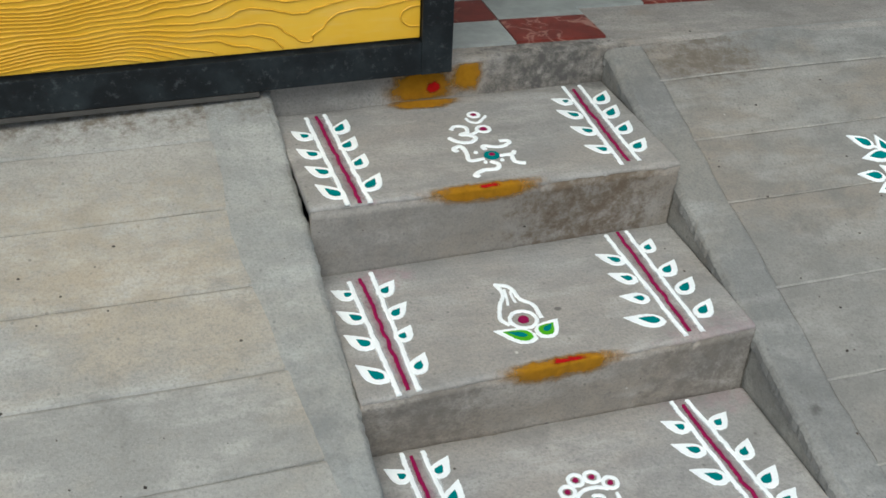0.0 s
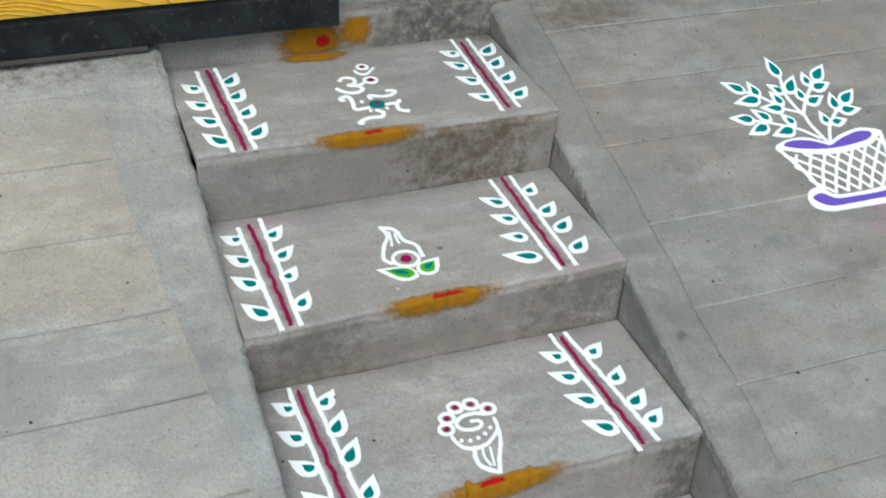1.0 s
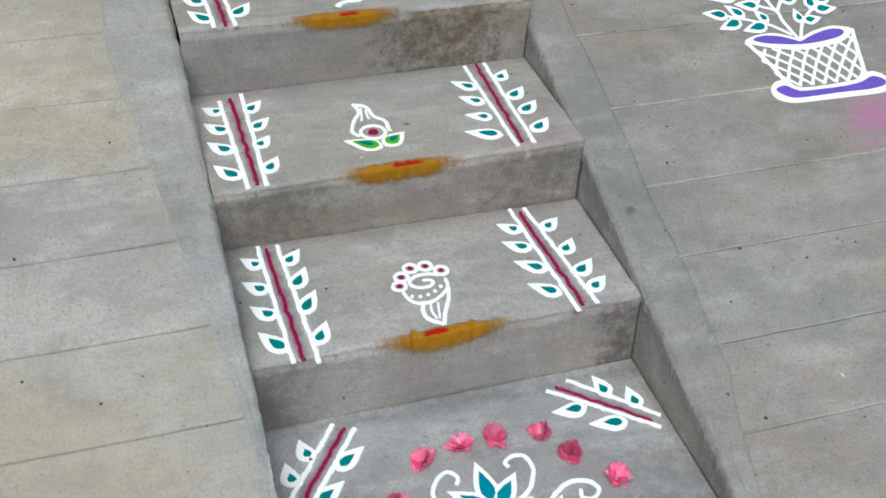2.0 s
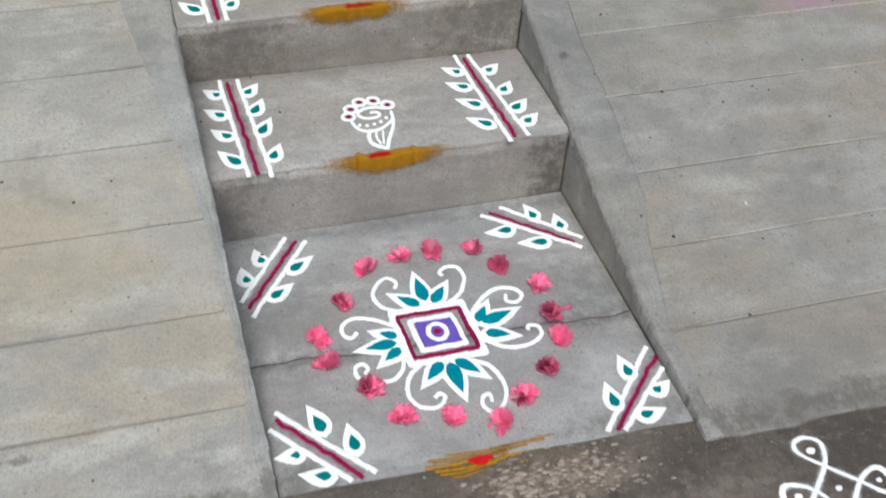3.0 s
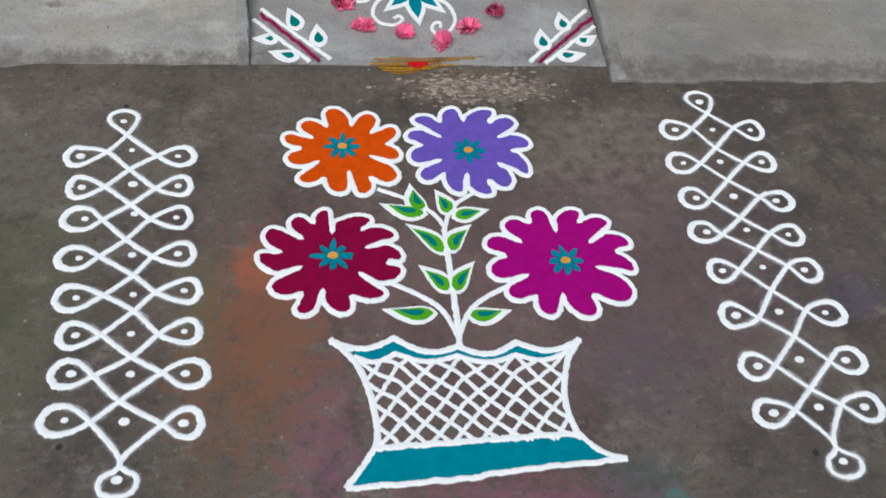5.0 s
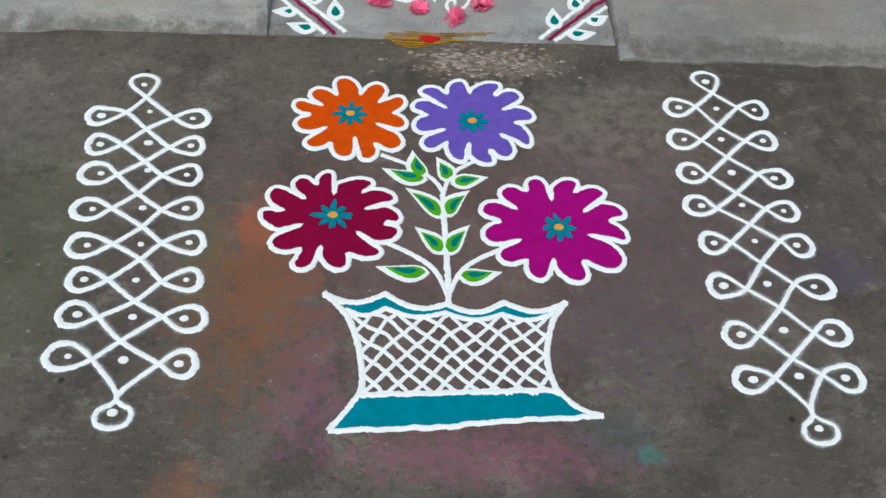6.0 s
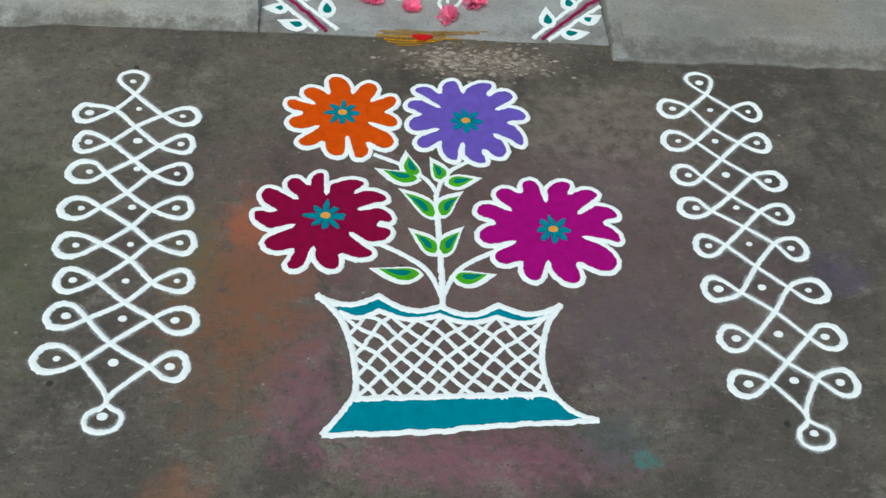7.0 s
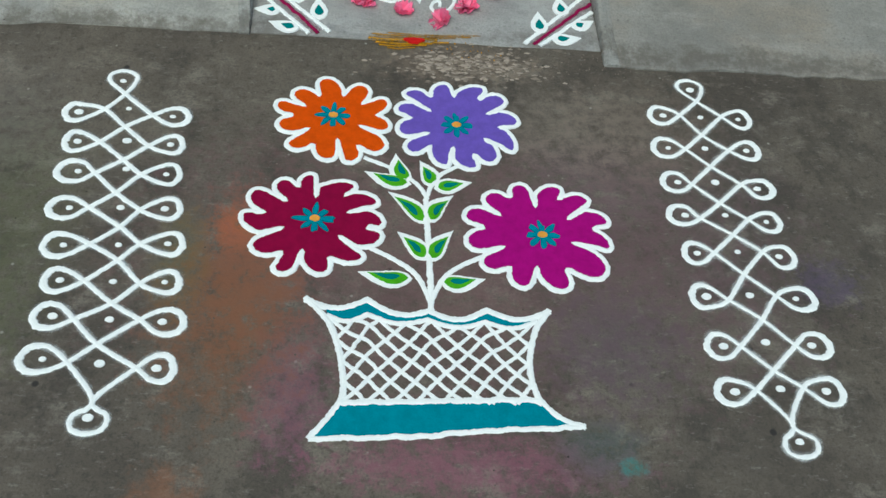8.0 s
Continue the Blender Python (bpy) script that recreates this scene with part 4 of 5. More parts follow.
def blossom(seed):
    """A crumpled blossom, squashed to one side, with frilled petals standing up in its middle."""
    rng = random.Random(seed)
    root = thing("blossom", 0, 0, 0, "fresh crumpled pink blossom lying on the landing", "flower", "blossoms round the lotus square")
    k = 0
    for ring, count, length, lift, curl in ((0, 7, 0.027, 0.002, 0.003), (1, 6, 0.021, 0.009, 0.003), (2, 4, 0.014, 0.014, 0.001)):
        for i in range(count):
            bm = bmesh.new()
            way = 2 * math.pi * (i + rng.uniform(-0.35, 0.35)) / count + ring
            squash = 1 + 0.22 * math.cos(way - seed)
            petal_mesh(bm, length * squash * rng.uniform(0.72, 1.2), 0.022 * rng.uniform(0.7, 1.3) * (1 - 0.12 * ring), lift * rng.uniform(0.4, 1.5), curl, way, seed * 10 + k)
            part("petal", bm, m_blossom, root)
            k += 1
    return root


kinds = [blossom(s) for s in (1, 2, 3, 4)]
BLOSSOMS = ((-0.129, 0.521), (-0.046, 0.541), (0.021, 0.550), (0.107, 0.531), (0.147, 0.473), (0.207, 0.404), (0.208, 0.322), (0.204, 0.252), (0.153, 0.183),
            (0.090, 0.133), (0.030, 0.083), (-0.058, 0.105), (-0.146, 0.131), (-0.188, 0.205), (-0.247, 0.279), (-0.260, 0.355), (-0.194, 0.430))
for i, (x, y) in enumerate(BLOSSOMS):
    where = pose(x, y, LANDING_Z + 0.001, random.uniform(-16, 16), random.uniform(-16, 16), random.uniform(0, 360))
    if i < 4:
        kinds[i].matrix_world = where
    else:
        copy_thing(kinds[i % 4], where)
bm = bmesh.new()
petal_mesh(bm, 0.018, 0.015, 0.003, 0.006, 0, 77)
stray = tagged(part("loose_petal", bm, m_blossom, smooth=True), "single pink petal lying apart from its blossom", "petal")
stray.location = (0.236, 0.330, LANDING_Z)


# turmeric daubs with a touch of vermilion
def daub(k, x0, x1, up, down, red, seed):
    """A daub over the worn edge of step k, from x0 to x1."""
    cx = (x0 + x1) / 2
    cy = step_line(STEP_FRONT[k], cx)
    root, undo = drawing("turmeric_daub", cx, cy, TREADS[k], "ochre turmeric daub with a vermilion touch on a step edge", "daub", "turmeric daubs on the steps")

    def skin(bm, a, b, hi, lo, out, face=1.0):
        body = bm.verts.layers.float.new("body")
        cols = []
        for i in range(61):
            u = i / 60
            x = a + (b - a) * u
            swell = max(0.05, math.sin(math.pi * u) ** 0.6)
            top = hi * swell * (1 + 0.3 * noise.noise((x * 40, seed, 0)))
            low = lo * swell * (1 + 0.25 * noise.noise((x * 22, seed, 7)))
            prof = step_profile(k, x)
            (ny, z8), (foot_y, foot_z) = prof[8], prof[1]
            edge_y = prof[11][0]
            pts = [(edge_y + top, TREADS[k] + 0.0016, 0.0), (edge_y + top * 0.5, TREADS[k] + 0.0014, 0.45)]
            pts += [(prof[j][0] - out, prof[j][1] + out, 1.0 if j > 9 else face) for j in (11, 10, 9, 8)]
            pts[2] = (*pts[2][:2], 0.8)
            for v, amount in ((0.35, 0.85), (0.7, 0.45), (1.0, 0.0)):
                f = low * v / (z8 - foot_z)
                pts.append((ny + (foot_y - ny) * f - out * 1.6 - 0.001 * v, z8 - low * v, amount * face))
            ends = min(1.0, min(u, 1 - u) * 3.2)
            col = []
            for y, z, amount in pts:
                v = bm.verts.new((x, y, z))
                v[body] = amount * ends
                col.append(v)
            cols.append(col)
        for c0, c1 in zip(cols, cols[1:]):
            for j in range(len(c0) - 1):
                bm.faces.new((c0[j], c1[j], c1[j + 1], c0[j + 1]))
    bm = bmesh.new()
    skin(bm, x0 - 0.02, x1 + 0.02, up * 1.0, down * 1.35, 0.0012)
    own(part("paste", bm, m_daub, root), undo)
    bm = bmesh.new()
    skin(bm, red[0] - 0.008, red[1] + 0.010, up * 0.30, 0.0012, 0.0022, 0.25)
    own(part("vermilion", bm, m_red_film, root, "vermilion touch"), undo)


daub(0, -0.178, 0.092, 0.008, 0.030, (-0.098, -0.034), 1.0)
daub(1, -0.180, 0.078, 0.012, 0.028, (-0.085, 0.005), 2.0)
daub(2, -0.235, 0.040, 0.016, 0.022, (-0.112, -0.058), 3.0)

# the daub on the low riser under the gate
cx, cy = -0.10, step_line(STEP_FRONT[3], -0.10)
root, undo = drawing("turmeric_daub", cx, cy, 0.49, "round ochre turmeric daub with a vermilion dot on the porch riser", "daub", "turmeric daubs on the steps")


def upright_disc(bm, x, z, rx, rz, out, seed):
    body = bm.verts.layers.float.new("body")
    rings = []
    for scale, amount in ((1.3, 0.0), (0.9, 0.5), (0.5, 1.0)):
        ring = []
        for i in range(40):
            a = 2 * math.pi * i / 40
            r = scale * (1 + 0.16 * noise.noise((math.cos(a) * 2 + seed, math.sin(a) * 2, seed)))
            px, pz = x + rx * r * math.cos(a), max(TREADS[2] + 0.003, min(PORCH_Z - 0.012, z + rz * r * math.sin(a)))
            v = bm.verts.new((px, step_line(STEP_FRONT[3], px) - 0.0045 - out, pz))
            v[body] = amount
            ring.append(v)
        rings.append(ring)
    for r0, r1 in zip(rings, rings[1:]):
        for i in range(40):
            bm.faces.new((r0[i], r0[(i + 1) % 40], r1[(i + 1) % 40], r1[i]))
    bm.faces.new(rings[-1])


bm = bmesh.new()
upright_disc(bm, -0.120, 0.520, 0.082, 0.052, 0.001, 1.0)
own(part("paste", bm, m_daub, root), undo)
bm = bmesh.new()
upright_disc(bm, -0.008, 0.540, 0.038, 0.044, 0.0015, 4.0)
own(part("paste", bm, m_daub, root), undo)
bm = bmesh.new()
upright_disc(bm, -0.093, 0.516, 0.022, 0.019, 0.0035, 7.0)
own(part("vermilion", bm, m_red_film, root, "vermilion dot"), undo)
bm = bmesh.new()
body = bm.verts.layers.float.new("body")
rings = []
for scale, amount in ((1.25, 0.0), (0.9, 0.6), (0.5, 1.0)):
    ring = []
    for i in range(40):
        a = 2 * math.pi * i / 40
        r = scale * (1 + 0.2 * noise.noise((math.cos(a) * 2, math.sin(a) * 2, 3)))
        v = bm.verts.new((-0.122 + 0.078 * r * math.cos(a), min(step_line(STEP_FOOT[3], -0.12) - 0.012, 1.826 + 0.030 * r * math.sin(a)), TREADS[2] + 0.0022))
        v[body] = amount
        ring.append(v)
    rings.append(ring)
for r0, r1 in zip(rings, rings[1:]):
    for i in range(40):
        bm.faces.new((r0[i], r0[(i + 1) % 40], r1[(i + 1) % 40], r1[i]))
bm.faces.new(rings[-1])
own(part("spilled_paste", bm, m_daub, root), undo)

# the daub at the landing's front, brushed in streaks
root, undo = drawing("turmeric_daub", -0.02, 0.018, LANDING_Z, "streaked ochre turmeric daub at the landing's front edge", "daub", "turmeric daubs on the steps")
for y0, x0, x1, w in ((0.036, -0.095, 0.115, 0.009), (0.030, -0.130, 0.095, 0.013), (0.024, -0.120, 0.060, 0.010), (0.018, -0.135, 0.020, 0.016), (0.010, -0.120, 0.045, 0.011), (0.003, -0.112, -0.004, 0.014), (-0.006, -0.092, -0.030, 0.010)):
    bm = bmesh.new()
    line = smooth([(x0, y0), ((x0 * 2 + x1) / 3, y0 - 0.003), ((x0 + 2 * x1) / 3, y0 + 0.001), (x1, y0 + 0.004)], 12)
    dust(bm, line, w, lambda x, y: LANDING_Z + 0.0006 if y > 0.012 else ground_at(x, y) + 0.001, False, 0.0008)
    own(part("streak", bm, m_streak, root), undo)
bm = bmesh.new()
fill(bm, [Vector((-0.034 + 0.021 * math.cos(a) * (1 + 0.3 * math.sin(3 * a)), 0.015 + 0.0085 * math.sin(a))) for a in spaced(0, 2 * math.pi * 23 / 24, 23)], flat(LANDING_Z - 0.001), 0.0034)
own(part("vermilion", bm, m_vermilion, root, "vermilion touch"), undo)

# ---- signs in the middle of the steps ----
S3 = tread_top(2)
om, undo = drawing("sacred_sign_drawing", -0.04, 1.61, TREADS[2], "white sacred syllable above a four-armed curled sign", "floor drawing")


def line_part(root, undo, name, pts, width, surface, material=m_white, label="", taper=0.0, n=7, height=0.0024):
    bm = bmesh.new()
    stroke(bm, smooth(pts, n), width, surface, height, taper=taper)
    return own(part(name, bm, material, root, label), undo)


def dot_part(root, undo, name, c, r, surface, material, label="", height=0.003):
    bm = bmesh.new()
    fill(bm, polar(c, r, 14), surface, height, 0.001)
    return own(part(name, bm, material, root, label), undo)


line_part(om, undo, "syllable_curve", [(-0.095, 1.678), (-0.081, 1.693), (-0.060, 1.686), (-0.060, 1.662), (-0.079, 1.652), (-0.059, 1.645), (-0.050, 1.629), (-0.067, 1.613), (-0.092, 1.618), (-0.109, 1.641)], 0.0105, S3)
line_part(om, undo, "syllable_tail", [(-0.070, 1.650), (-0.052, 1.650), (-0.034, 1.664)], 0.0095, S3)
line_part(om, undo, "crescent", [(-0.045, 1.727), (-0.040, 1.710), (-0.023, 1.703), (0.004, 1.733)], 0.0085, S3)
for x, y, r in ((-0.022, 1.743, 0.0125), (-0.021, 1.669, 0.0150)):
    bm = bmesh.new()
    stroke(bm, polar((x, y), r, 20), 0.0085, S3, closed=True)
    own(part("ring", bm, m_white, om), undo)
    dot_part(om, undo, "dot", (x, y), r * 0.62, S3, m_crimson, "crimson dot", 0.0018)
for pts in ([(-0.046, 1.572), (-0.044, 1.590), (-0.016, 1.579), (0.002, 1.583), (0.018, 1.597), (0.012, 1.606), (-0.003, 1.606)], [(-0.030, 1.540), (0.006, 1.542), (0.015, 1.554)], [(0.004, 1.542), (0.002, 1.509), (0.022, 1.497)],
            [(-0.050, 1.518), (-0.037, 1.503), (-0.047, 1.485), (-0.077, 1.484), (-0.099, 1.468), (-0.092, 1.459)], [(-0.060, 1.532), (-0.093, 1.530), (-0.090, 1.564), (-0.094, 1.597), (-0.113, 1.589), (-0.108, 1.574)]):
    line_part(om, undo, "curled_arm", pts, 0.0115, S3)
for p in ((-0.070, 1.562), (-0.062, 1.516), (-0.024, 1.519)):
    dot_part(om, undo, "dot", p, 0.0050, S3, m_white)
dot_part(om, undo, "hub", (-0.040, 1.543), 0.0180, S3, m_teal, "teal hub", 0.0034)
dot_part(om, undo, "dot", (-0.040, 1.543), 0.0080, S3, m_crimson, "crimson dot", 0.0044)

S2 = tread_top(1)
conch, undo = drawing("conch_drawing", -0.08, 1.19, TREADS[1], "white conch with a crimson whorl on two green leaves", "floor drawing")
line_part(conch, undo, "outline", [(-0.100, 1.297), (-0.094, 1.262), (-0.112, 1.224), (-0.124, 1.182), (-0.112, 1.160)], 0.0095, S2)
line_part(conch, undo, "outline", [(-0.103, 1.296), (-0.074, 1.280), (-0.066, 1.238), (-0.046, 1.212), (-0.044, 1.170)], 0.0095, S2)
line_part(conch, undo, "rib", [(-0.087, 1.274), (-0.090, 1.250), (-0.096, 1.222)], 0.006, S2)
line_part(conch, undo, "rib", [(-0.077, 1.266), (-0.079, 1.245), (-0.078, 1.228)], 0.006, S2)
bm = bmesh.new()
stroke(bm, [Vector((-0.081 + 0.0265 * math.cos(a), 1.172 + 0.027 * math.sin(a))) for a in spaced(0, 2 * math.pi * 27 / 28, 27)], 0.0085, S2, closed=True)
own(part("whorl", bm, m_white, conch), undo)
dot_part(conch, undo, "dot", (-0.081, 1.171), 0.0115, S2, m_crimson, "crimson dot")
leaf(conch, undo, (-0.072, 1.108), (-0.150, 1.148), 0.046, S2, m_green, "green powder", m_teal, "teal powder", line=0.0062)
leaf(conch, undo, (-0.068, 1.112), (-0.014, 1.160), 0.046, S2, m_green, "green powder", m_teal, "teal powder", line=0.0062)

S1 = tread_top(0)
shell, undo = drawing("shell_flower_drawing", -0.05, 0.80, TREADS[0], "white spiral shell with a fringe of petals dotted crimson", "floor drawing")
for c in ((-0.100, 0.836), (-0.090, 0.863), (-0.066, 0.887), (-0.034, 0.888), (-0.006, 0.868)):
    bm = bmesh.new()
    stroke(bm, polar(c, 0.0135, 18), 0.0085, S1, closed=True)
    petal = own(part("fringe_petal", bm, m_white, shell), undo)
    bm = bmesh.new()
    fill(bm, polar(c, 0.0062, 12), S1, 0.0018, 0.001)
    part("petal_dot", bm, m_crimson, petal, "crimson powder")
bm = bmesh.new()
spiral = [Vector((-0.048 + (0.040 - 0.0042 * a) * math.cos(a + 0.6), 0.838 + (0.028 - 0.0031 * a) * math.sin(a + 0.6))) for a in spaced(0, 7.6, 60)]
stroke(bm, spiral, 0.0085, S1)
own(part("spiral", bm, m_white, shell), undo)
line_part(shell, undo, "cup", [(-0.097, 0.816), (-0.088, 0.787), (-0.064, 0.776), (-0.036, 0.784), (-0.008, 0.812), (-0.004, 0.842)], 0.0085, S1)
line_part(shell, undo, "outline", [(-0.064, 0.780), (-0.072, 0.757), (-0.068, 0.730), (-0.043, 0.709)], 0.0095, S1)
line_part(shell, undo, "outline", [(-0.006, 0.812), (-0.014, 0.780), (-0.030, 0.745), (-0.043, 0.707)], 0.0095, S1)
line_part(shell, undo, "rib", [(-0.052, 0.776), (-0.056, 0.752), (-0.052, 0.728)], 0.0055, S1)
line_part(shell, undo, "rib", [(-0.038, 0.772), (-0.042, 0.750), (-0.046, 0.726)], 0.0055, S1)
for c in ((-0.083, 0.800), (-0.067, 0.796), (-0.051, 0.799), (-0.035, 0.806), (-0.020, 0.818)):
    dot_part(shell, undo, "dot", c, 0.0045, S1, m_white)


# ---- the flower basket on the ground ----
basket, undo = drawing("flower_basket_drawing", 0.0, -0.55, 0.0, "large white lattice basket with four bright flowers drawn in powder", "floor drawing")


def rosette(c, petals, material, words, seed):
    """petals: bearing and reach of each petal's end, then of the notch after it, clockwise."""
    c = Vector(c)

    def at(bearing, reach):
        return c + Vector((math.cos(radians(bearing)), math.sin(radians(bearing)))) * reach
    ends = [at(p[0], p[1] - 0.0055) for p in petals]
    notches = [at(p[2], p[3] + 0.004) for p in petals]
    line = []
    for k, end in enumerate(ends):
        n0, n1 = notches[k - 1], notches[k]
        d0, d1 = (n0 - c).normalized(), (n1 - c).normalized()
        reach = (end - c).length
        r = max(reach - 0.42 * (d0 - d1).length * reach, 0.5 * reach, max((n0 - c).length, (n1 - c).length) * 0.9)
        s0, s1 = c + d0 * r, c + d1 * r
        s0, s1 = s0.lerp(s1, 0.06), s1.lerp(s0, 0.06)
        mid, half = (s0 + s1) / 2, (s0 - s1) / 2
        for i in range(17):
            a = math.pi * i / 16
            line.append(mid + half * math.copysign(abs(math.cos(a)) ** 0.9, math.cos(a)) + (end - mid) * math.sin(a) ** 0.85)
        line.append(n1)
    bm = bmesh.new()
    stroke(bm, line, 0.0118, ground_at, 0.0032, closed=True)
    outline = own(part("flower", bm, m_white, basket), undo)
    bm = bmesh.new()
    fill(bm, line, ground_at, 0.0020, 0.0)
    part("petals", bm, material, outline, words)
    bm = bmesh.new()
    star = []
    for i in range(64):
        a = 2 * math.pi * i / 64
        r = 0.034 * (0.30 + 0.70 * abs(math.cos(4 * a)) ** 0.8) * (1 + 0.45 * noise.noise((i * 0.3, seed, 0)))
        star.append(c + Vector((math.cos(a), math.sin(a))) * r)
    fill(bm, star, ground_at, 0.0046)
    part("floret", bm, m_blue_teal, outline, "teal powder floret")
    bm = bmesh.new()
    fill(bm, [c + Vector((0.0105 * math.cos(a), 0.0085 * math.sin(a))) for a in spaced(0, 2 * math.pi * 13 / 14, 13)], ground_at, 0.0060)
    part("floret_heart", bm, m_yellow, outline, "orange-yellow dot")


rosette((-0.198, -0.222), ((99, 0.119, 73, 0.059), (56, 0.118, 35, 0.065), (24, 0.126, 7, 0.093), (348, 0.121, 335, 0.055), (318, 0.140, 302, 0.092), (288, 0.137, 279, 0.063),
                           (265, 0.128, 245, 0.088), (229, 0.129, 219, 0.058), (198, 0.119, 181, 0.078), (166, 0.124, 156, 0.060), (138, 0.112, 117, 0.060)), m_orange, "orange powder petals", 3)
rosette((0.048, -0.234), ((136, 0.144, 122, 0.093), (103, 0.131, 91, 0.082), (66, 0.136, 57, 0.091), (42, 0.140, 30, 0.072), (11, 0.135, 0, 0.083), (334, 0.135, 328, 0.062),
                          (307, 0.126, 292, 0.081), (283, 0.127, 262, 0.059), (253, 0.122, 229, 0.076), (217, 0.130, 203, 0.058), (188, 0.125, 168, 0.101), (158, 0.134, 143, 0.062)), m_violet, "violet powder petals", 4)
rosette((-0.222, -0.494), ((98, 0.119, 90, 0.052), (56, 0.120, 47, 0.088), (26, 0.131, 18, 0.060), (0, 0.131, 352, 0.097), (341, 0.134, 320, 0.057), (312, 0.131, 290, 0.091),
                           (277, 0.132, 256, 0.073), (245, 0.144, 237, 0.102), (216, 0.136, 202, 0.058), (180, 0.139, 172, 0.089), (154, 0.141, 142, 0.065), (127, 0.123, 113, 0.082)), m_maroon, "maroon powder petals", 5)
rosette((0.197, -0.513), ((107, 0.138, 95, 0.067), (74, 0.137, 64, 0.107), (48, 0.143, 39, 0.065), (20, 0.143, 12, 0.099), (352, 0.135, 345, 0.054), (321, 0.145, 297, 0.083),
                          (282, 0.134, 258, 0.072), (246, 0.136, 228, 0.103), (214, 0.142, 202, 0.076), (188, 0.149, 171, 0.108), (161, 0.156, 148, 0.085), (135, 0.145, 120, 0.103)), m_magenta, "magenta powder petals", 6)
for pts, w in (([(-0.014, -0.691), (-0.013, -0.642), (-0.014, -0.580), (-0.016, -0.500), (-0.017, -0.431)], 0.013), ([(-0.014, -0.432), (-0.032, -0.398), (-0.074, -0.362), (-0.135, -0.332)], 0.010),
               ([(-0.014, -0.424), (-0.005, -0.395), (0.012, -0.369), (0.048, -0.343)], 0.010), ([(-0.013, -0.675), (-0.035, -0.618), (-0.070, -0.585), (-0.126, -0.552)], 0.011), ([(-0.011, -0.665), (0.010, -0.619), (0.041, -0.590), (0.091, -0.562)], 0.011)):
    line_part(basket, undo, "stem", pts, w, ground_at, n=10)
for base, tip, bow in (((-0.044, -0.622), (-0.143, -0.610), 0.08), ((0.002, -0.628), (0.086, -0.617), -0.08), ((-0.017, -0.580), (-0.072, -0.515), -0.06), ((-0.014, -0.582), (0.032, -0.508), 0.08), ((-0.018, -0.494), (-0.089, -0.418), -0.08),
                       ((-0.014, -0.491), (0.036, -0.421), 0.12), ((-0.044, -0.397), (-0.134, -0.368), 0.08), ((-0.051, -0.393), (-0.074, -0.317), 0.10), ((-0.003, -0.402), (-0.028, -0.334), -0.08), ((-0.002, -0.405), (0.073, -0.386), 0.0)):
    leaf(basket, undo, base, tip, 0.040, ground_at, m_green, "green powder", m_teal, "teal powder", line=0.006, bend=bow)

TOP = ((-0.230, -0.669), (-0.124, -0.667), (-0.017, -0.687), (0.084, -0.681), (0.194, -0.679))


def scallops(points, sag):
    out = []
    for (ax, ay), (bx, by) in zip(points, points[1:]):
        for i in range(12):
            t = i / 12
            out.append(Vector((ax + (bx - ax) * t, ay + (by - ay) * t - sag * math.sin(math.pi * t))))
    return out + [Vector(points[-1])]


upper = [p - Vector((0, 0.004)) for p in scallops(TOP, 0.019)]
LOW = ((-0.192, -0.707), (-0.123, -0.703), (-0.020, -0.710), (0.080, -0.711), (0.171, -0.706))
lower = [p + Vector((0, 0.002)) for p in scallops(LOW, 0.014)]
bm = bmesh.new()
stroke(bm, upper, 0.0145, ground_at, 0.0028)
own(part("rim_line", bm, m_white, basket), undo)
bm = bmesh.new()
fill(bm, upper[4:-3] + lower[::-1], ground_at, 0.0016, 0.0004)
own(part("rim_band", bm, m_blue_teal, basket, "teal powder band"), undo)
bm = bmesh.new()
stroke(bm, lower, 0.0105, ground_at, 0.0028)
own(part("rim_line", bm, m_white, basket), undo)
LEFT = smooth([(-0.230, -0.669), (-0.190, -0.717), (-0.172, -0.765), (-0.163, -0.809), (-0.160, -0.852), (-0.166, -0.875), (-0.187, -0.909), (-0.212, -0.941)], 8)
RIGHT = smooth([(0.194, -0.680), (0.168, -0.720), (0.154, -0.767), (0.150, -0.811), (0.157, -0.849), (0.166, -0.867), (0.194, -0.896), (0.232, -0.910)], 8)
for side in (LEFT, RIGHT):
    bm = bmesh.new()
    stroke(bm, side, 0.0125, ground_at, 0.0028)
    own(part("side_line", bm, m_white, basket), undo)
for a, b, w in (((-0.164, -0.876), (0.164, -0.861), 0.014), ((-0.212, -0.941), (-0.031, -0.932), 0.011), ((-0.031, -0.932), (0.068, -0.920), 0.011), ((0.068, -0.920), (0.232, -0.910), 0.011)):
    bm = bmesh.new()
    stroke(bm, straight(a, b, 40, 0.003), w, ground_at, 0.0027)
    own(part("base_line", bm, m_white, basket), undo)
bm = bmesh.new()
fill(bm, straight((-0.164, -0.878), (0.164, -0.863), 14) + RIGHT[-14:] + straight((0.218, -0.911), (0.068, -0.920), 6) + straight((-0.031, -0.932), (-0.200, -0.940), 6) + LEFT[:-15:-1], ground_at, 0.0018, 0.0003)
own(part("base_band", bm, m_blue_teal, basket, "broad teal powder band"), undo)


def side_x(y, side):
    order = sorted(side, key=lambda p: p.y)
    return float(np.interp(y, [p.y for p in order], [p.x for p in order]))


